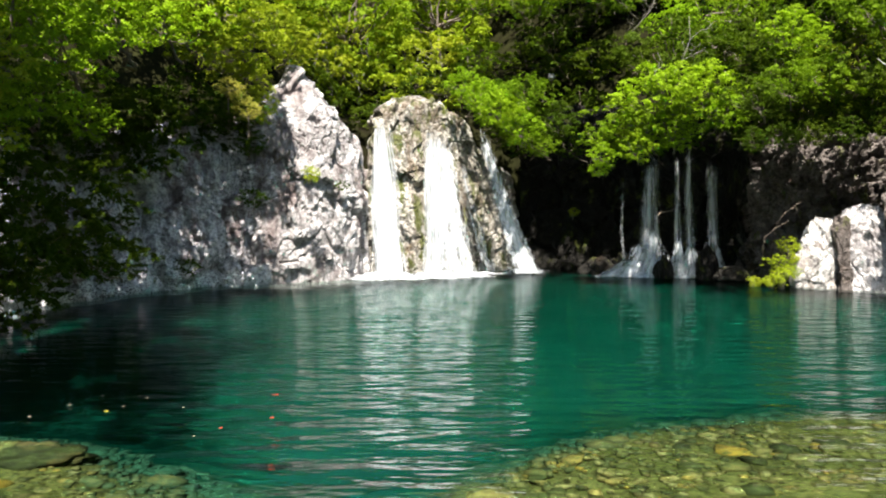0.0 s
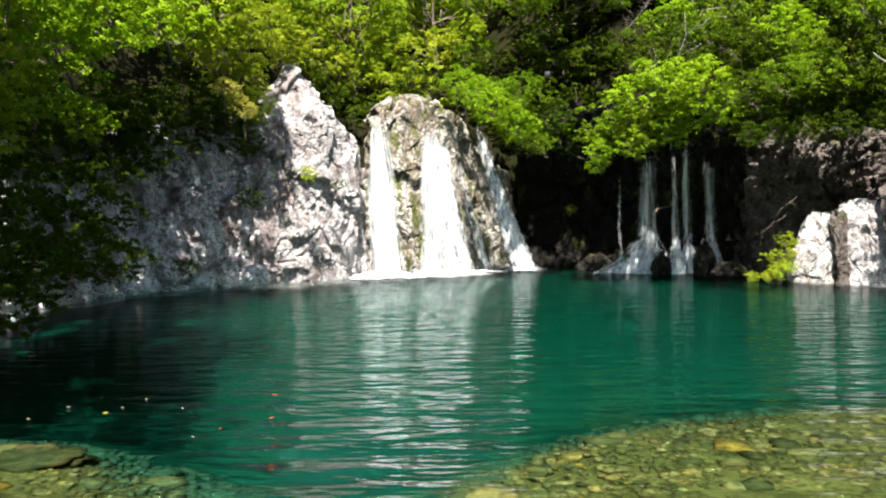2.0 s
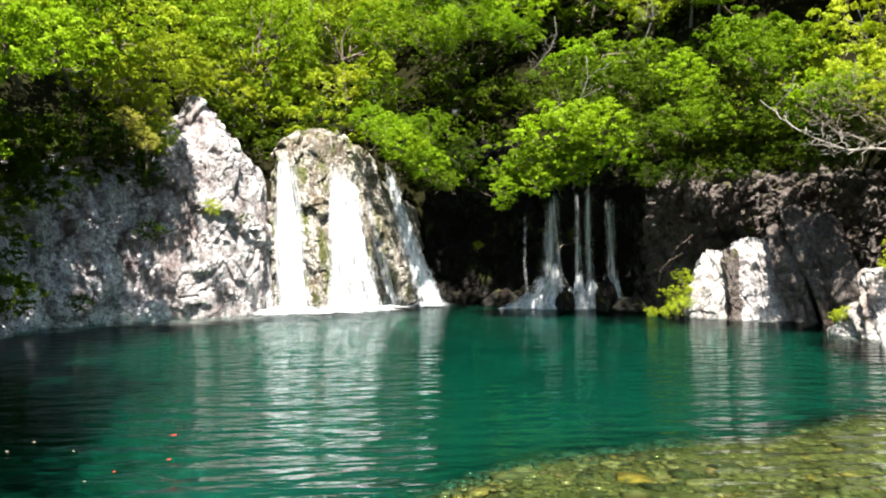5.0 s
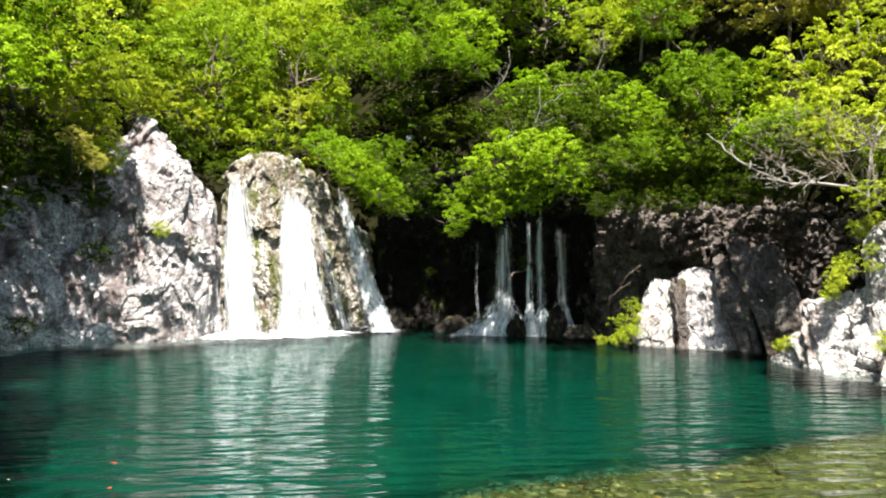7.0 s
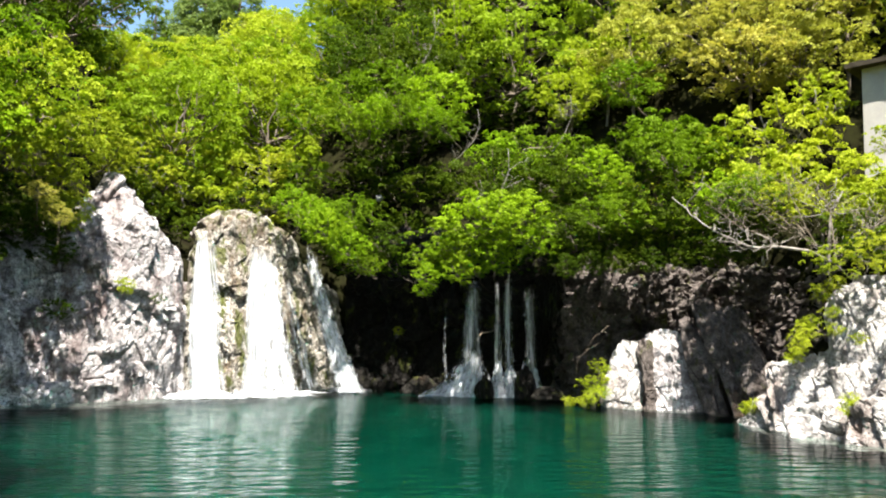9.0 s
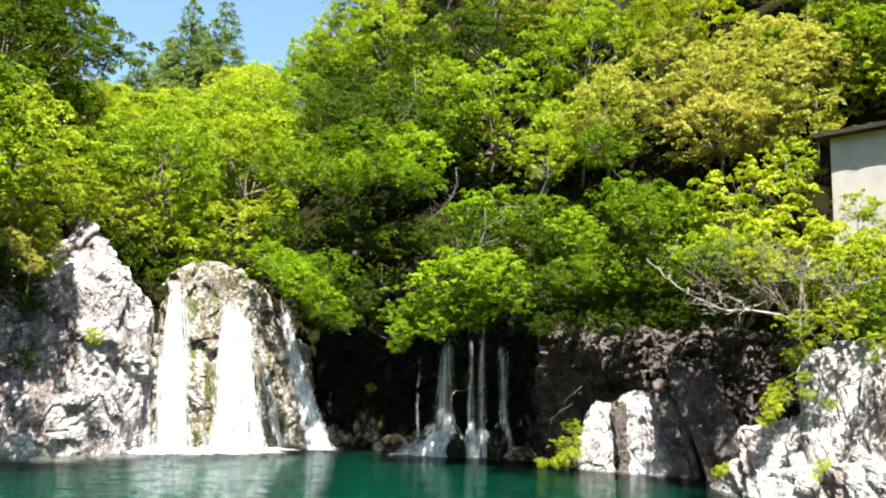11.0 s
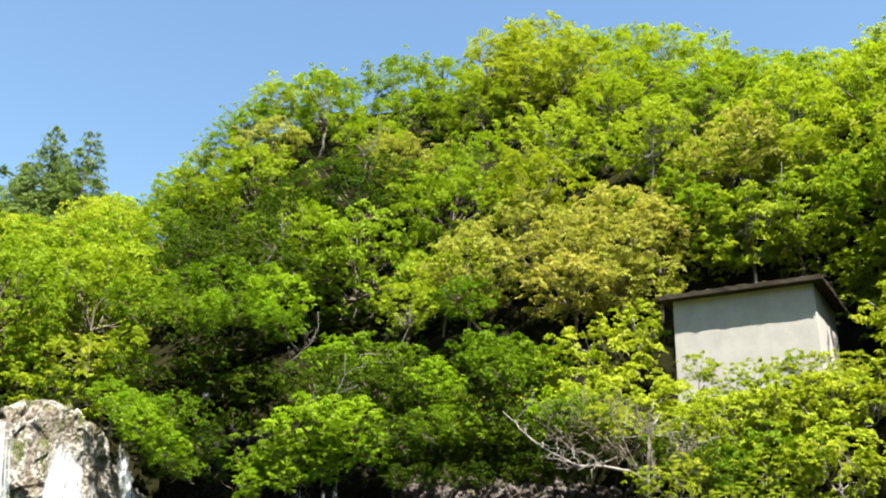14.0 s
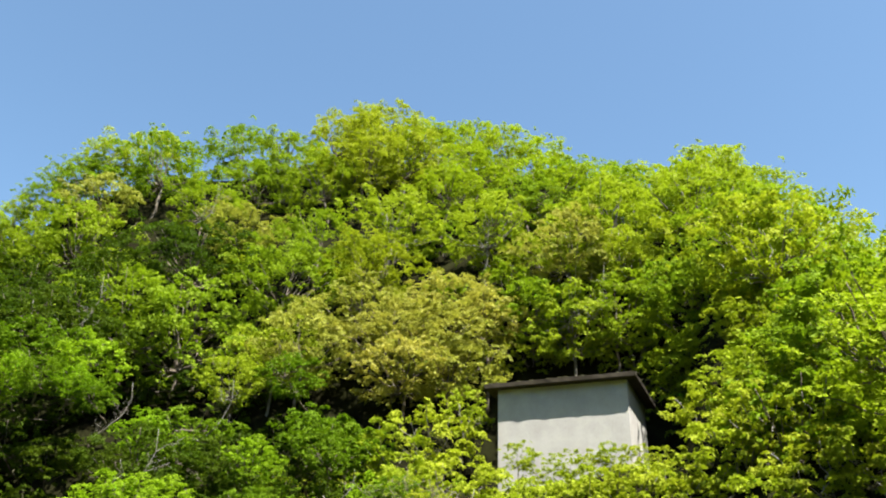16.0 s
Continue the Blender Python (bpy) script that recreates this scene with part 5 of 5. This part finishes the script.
def twiggy(name, label, points, r0, seed, twigs, length, group="", material=BARK_PALE, spread=1.0):
    """A bare crooked branch with side twigs, along places in the plan."""
    g = np.random.default_rng(seed)
    line = spline([tuple(p) for p in points], 0.18)
    verts, faces = [], []
    jit = [Vector(p) + Vector(g.normal(size=3)) * 0.02 for p in line]
    tube(verts, faces, jit, np.linspace(r0, r0 * 0.3, len(jit)), 6)
    for k in range(twigs):
        i = int(g.uniform(0.1, 0.98) * (len(jit) - 1))
        d = Vector((g.normal(), g.normal() * 0.6, g.normal() * 0.6 + 0.45)).normalized()
        a = jit[i]
        ln = length * g.uniform(0.4, 1.1)
        b = a + d * ln + Vector(g.normal(size=3)) * 0.12 * spread
        pts = wander(a, b, 5, 0.07, g)
        tube(verts, faces, pts, np.linspace(r0 * 0.4, 0.006, len(pts)), 5)
        for m in range(3):
            s = pts[2 + m % 3]
            e = s + Vector((g.normal(), g.normal() * 0.6, g.normal() + 0.2)).normalized() * ln * 0.45
            tube(verts, faces, wander(s, e, 3, 0.04, g), np.linspace(r0 * 0.2, 0.005, 4), 4)
    me = bpy.data.meshes.new(name)
    me.from_pydata([tuple(v) for v in verts], [], faces)
    me.polygons.foreach_set("use_smooth", [True] * len(me.polygons))
    return tagged(link_mesh(name, me, material), label, "branch", group)


def line_of(*rows):
    return [polar(az, d, sight(az, d, el)) for az, el, d in rows]


twiggy("dead_branch", "long pale bare branch arching over the rocks", line_of((39.0, 5.6, 20.8), (37.7, 6.3, 20.5), (36.0, 6.6, 20.3), (34.4, 6.6, 20.2), (33.0, 7.2, 20.2), (31.6, 8.0, 20.4), (30.4, 9.0, 20.8), (29.4, 10.0, 21.4)), 0.04, 1, 16, 0.8, "bare branches")
twiggy("dead_branch", "pale bare branch forked near the hut", line_of((38.8, 5.8, 20.8), (38.9, 7.4, 20.8), (39.2, 8.8, 20.8), (39.8, 10.0, 21.0)), 0.035, 2, 12, 0.8, "bare branches")
twiggy("dead_branch", "pale bare branch forked near the hut", line_of((39.0, 6.0, 20.6), (41.0, 7.6, 20.4), (43.4, 8.6, 20.2)), 0.03, 3, 10, 0.7, "bare branches")
twiggy("dead_branch", "tangle of grey bare twigs", line_of((36.5, 7.6, 21.6), (34.5, 9.0, 21.8), (32.5, 10.2, 22.2), (31.0, 11.0, 22.6)), 0.022, 4, 11, 0.9, "bare branches", BARK)
twiggy("dead_branch", "tangle of grey bare twigs", line_of((37.5, 7.4, 21.8), (36.0, 9.6, 22.2), (34.5, 11.0, 22.6)), 0.02, 5, 10, 0.9, "bare branches", BARK)

for k, (a, b, c) in enumerate((((37.6, 7.0, 20.6), (35.8, 8.8, 21.0), (34.0, 9.6, 21.4)), ((38.2, 6.6, 20.4), (37.0, 9.2, 20.8), (36.4, 11.4, 21.4)),
                               ((39.2, 6.2, 20.2), (39.0, 8.6, 20.4), (38.2, 10.6, 20.8)), ((35.4, 7.2, 20.8), (33.6, 7.9, 21.0), (31.8, 9.4, 21.4)), ((40.2, 5.8, 19.8), (41.2, 7.4, 19.8), (42.6, 8.8, 20.0)))):
    twiggy("dry_shrub", "dry tan shrub of fine bare twigs on the bank", line_of(a, b, c), 0.014, 30 + k, 12, 0.75, "dry shrubs", BARK)
# bare limbs that show among the leaves
for k, (az, el, d, up, n) in enumerate(((17.7, 10.2, 24.9, 1.4, 6), (12.4, 19.4, 31.5, 1.8, 9), (18.9, 27.4, 39.0, 2.0, 9), (46.4, 22.2, 32.0, 2.4, 22), (48.4, 22.6, 32.0, 2.2, 20),
                                        (15.6, 13.6, 27.6, 1.2, 5), (22.0, 14.0, 28.0, 1.5, 6), (8.6, 17.0, 32.0, 1.8, 8), (36.0, 32.5, 43.0, 2.0, 8))):
    p = polar(az, d, sight(az, d, el))
    twiggy("bare_limb", "thin pale bare limb among green leaves", [p + Vector((-0.5, 0.3, -0.6)), p, p + Vector((0.3, 0, up * 0.5)), p + Vector((0.2, -0.2, up))], 0.022, 70 + k, n, 0.8, "bare limbs")

# ---- small things ----
FLOAT_RED = simple_material("red_leaf", (0.342, 0.038, 0.0228), (0.456, 0.0684, 0.038), 20)
FLOAT_PALE = simple_material("pale_petal", (0.2432, 0.228, 0.1672), (0.342, 0.3192, 0.2432), 20)
FLOAT_YELLOW = simple_material("yellow_leaf", (0.342, 0.3192, 0.038), (0.418, 0.38, 0.0608), 20)


def floating_leaf(x, y, size, material, label, turn):
    bm = bmesh.new()
    n = 10
    top, low = [], []
    for k in range(n):
        a = 2 * math.pi * k / n
        p = Vector((size * math.cos(a), size * 0.5 * math.sin(a) * (1 + 0.3 * math.cos(a)), 0.012 + 0.12 * size * math.cos(a) ** 2))
        top.append(bm.verts.new(p))
        low.append(bm.verts.new(p - Vector((0, 0, 0.004))))
    bm.faces.new(top)
    bm.faces.new(low[::-1])
    for k in range(n):
        bm.faces.new((top[k], low[k], low[(k + 1) % n], top[(k + 1) % n]))
    me = bpy.data.meshes.new("floating_leaf")
    bm.to_mesh(me)
    bm.free()
    ob = link_mesh("floating_leaf", me, material)
    ob.matrix_basis = pose(x, y, 0.004, 0, 0, turn)
    return tagged(ob, label, "leaf", "leaves afloat")


for k, (x, y, s) in enumerate(((-1.32, 8.05, 0.055), (-1.2, 7.1, 0.04), (-1.55, 6.75, 0.035))):
    floating_leaf(x, y, s * 0.55, FLOAT_RED, "small red leaf afloat on the pool", 40 * k)
for k, (x, y, s) in enumerate(((-2.95, 8.0, 0.03), (-3.1, 7.6, 0.03), (-2.5, 7.9, 0.03), (-2.6, 8.0, 0.025), (-2.05, 7.5, 0.03), (-3.25, 7.15, 0.03), (-2.6, 7.55, 0.025), (-1.7, 6.5, 0.025))):
    floating_leaf(x, y, s * 0.5, FLOAT_PALE, "pale petal afloat on the dark water", 33 * k)
floating_leaf(-2.68, 7.35, 0.020, FLOAT_YELLOW, "yellow leaf afloat on the pool", 15)

# moss, grass and ferns on the rocks
for az, el, d, s in ((23.6, -3.7, 23.4, 0.42), (24.2, -3.4, 23.4, 0.5), (24.8, -3.1, 23.6, 0.42), (24.9, -2.2, 23.9, 0.3), (22.6, -3.8, 24.2, 0.4), (25.1, -1.5, 24.2, 0.25),
                     (37.0, 0.4, 19.6, 0.5), (37.3, 1.1, 19.8, 0.5), (37.7, 1.8, 19.9, 0.45), (36.7, -0.4, 19.5, 0.4), (39.0, 1.4, 19.4, 0.4), (38.4, 3.6, 19.9, 0.5), (39.2, 4.2, 19.8, 0.45),
                     (39.8, -3.4, 18.0, 0.4), (39.9, -2.8, 18.1, 0.35), (34.3, -3.5, 20.4, 0.5), (33.9, -3.7, 20.6, 0.35), (10.9, 0.7, 30.0, 0.42), (-6.9, 3.0, 22.4, 0.5)):
    crown("tuft", az, el, d, s, group="tufts on the rocks")
for az, el, d, s in ((40.2, 4.8, 19.2, 0.11), (41.6, 5.2, 19.1, 0.14), (42.8, 3.6, 18.8, 0.12), (44.4, 5.0, 18.8, 0.2), (38.9, 2.4, 19.0, 0.14), (40.4, 0.8, 18.5, 0.12), (38.8, 5.6, 19.8, 0.3), (41.0, 6.2, 19.5, 0.35), (24.0, -2.6, 23.9, 0.24), (24.6, -1.4, 24.4, 0.22)):
    crown("bright", az, el, d, s, group="bushes on the rocks")
twiggy("reed_stem", "bent dry stalk hanging over the water", line_of((24.6, 0.2, 23.6), (23.6, -0.4, 23.3), (23.0, -1.6, 23.1), (22.9, -3.4, 23.0)), 0.007, 11, 1, 0.12, "bent stalks", BARK)
twiggy("reed_stem", "bent dry stalk hanging over the water", line_of((25.2, 1.4, 23.9), (24.2, 0.6, 23.5), (23.5, -0.8, 23.3), (23.4, -2.8, 23.2)), 0.007, 12, 1, 0.12, "bent stalks", BARK)
tagged(lump("stone", polar(9.3, 27.6, sight(9.3, 27.6, 9.75)), (0.11, 0.09, 0.10), ROCK_STAINED, 31, 3, 0.7), "pale stone lying among the bushes", "rock")

# ---- bed of the shallows ----


def pebble_mesh(seed):
    bm = bmesh.new()
    bmesh.ops.create_icosphere(bm, subdivisions=1, radius=1.0)
    g = np.random.default_rng(seed)
    for v in bm.verts:
        v.co = Vector((v.co.x, v.co.y * 0.85, v.co.z * 0.75)) * g.uniform(0.62, 1.2)
    me = bpy.data.meshes.new("pebble")
    bm.to_mesh(me)
    bm.free()
    me.polygons.foreach_set("use_smooth", [True] * len(me.polygons))
    me.materials.append(STONE_VARIED)
    return me


def stone_material():
    n = Nodes("algae_stone")
    f = n.noise(n.place(source="World"), 11, 6, 0.75)
    r = n.add("ObjectInfo").outputs["Random"]
    i = n.add("NewGeometry").outputs["Random Per Island"]
    s = n.add("Math", operation="ADD")
    n.link(r, s.inputs[0])
    n.link(i, s.inputs[1])
    fr = n.add("Math", operation="FRACT")
    n.link(s.outputs[0], fr.inputs[0])
    col = n.ramp(fr.outputs[0], [(0.0, (0.00624, 0.0078, 0.00312)), (0.28, (0.0218, 0.025, 0.00702)), (0.55, (0.0515, 0.0515, 0.0156)), (0.82, (0.0897, 0.0842, 0.0312)), (0.97, (0.101, 0.0663, 0.0078))])
    col = n.mix(n.mask(f, 0.46, 0.60), col, (0.020, 0.026, 0.007))
    tan = n.noise(n.place(source="World"), 2.2, 4, 0.6)
    col = n.mix(n.mask(tan, 0.50, 0.68), col, n.mix(0.55, col, (0.085, 0.060, 0.018)))
    # tint by depth: light lost in the water, put into the stones' colour
    sep = n.add("SeparateXYZ")
    n.link(n.add("NewGeometry").outputs["Position"], sep.inputs[0])
    col = n.mix(n.mask(sep.outputs["Z"], -0.22, -0.55), col, (0.005, 0.024, 0.013))
    n.link(col, n.bsdf.inputs["Base Color"])
    n.bsdf.inputs["Roughness"].default_value = 0.8
    n.link(n.bump(f, 0.4, 0.03), n.bsdf.inputs["Normal"])
    return n.mat


STONE_VARIED = stone_material()
KINDS = [pebble_mesh(200 + k) for k in range(8)]


def shallows():
    """Stones all over the shallow bar: larger ones singly, the smaller joined."""
    g = np.random.default_rng(9)
    made = 0
    V, F = [], []
    for k in range(5200):
        az = g.uniform(-32, 50)
        edge = float(np.interp(az, BAR[:, 0], BAR[:, 1]))
        r = math.sqrt(g.uniform(4.2 ** 2, (edge + 0.9) ** 2))
        p = polar(az, r, float(ground_z(az, r)))
        big = made < 300 and g.random() < 0.16 and r > 4.8
        s = 0.06 + 0.13 * g.random() ** 2 if big else 0.02 + 0.05 * g.random() ** 1.6
        m = Matrix.Translation((p.x, p.y, p.z + s * 0.1)) @ pose(0, 0, 0, g.normal() * 12, g.normal() * 12, g.uniform(0, 360)) @ Matrix.Scale(s, 4)
        me = KINDS[int(g.integers(8))]
        if big:
            ob = new("stone", me)
            ob.parent = ground
            ob.matrix_basis = m
            made += 1
        else:
            o = len(V)
            V.extend(tuple(m @ v.co) for v in me.vertices)
            F.extend(tuple(o + i for i in q.vertices) for q in me.polygons)
    me = bpy.data.meshes.new("gravel")
    me.from_pydata(V, [], F)
    me.polygons.foreach_set("use_smooth", [True] * len(me.polygons))
    ob = link_mesh("gravel", me, STONE_VARIED, ground)
    tagged(ob, "algae-covered gravel under shallow water", kind="stuff")


shallows()
for k, (x, y, s) in enumerate(((-2.85, 6.25, (0.36, 0.26, 0.17)), (-3.3, 6.4, (0.30, 0.22, 0.15)), (-7.0, 13.6, (0.25, 0.2, 0.15)))):
    tagged(lump("boulder", (x, y, -0.23 if k < 2 else 0.0), s, STONE_VARIED if k < 2 else ROCK, 60 + k, 4, 0.7), "rounded stone at the edge of the water", "rock", "shore stones")
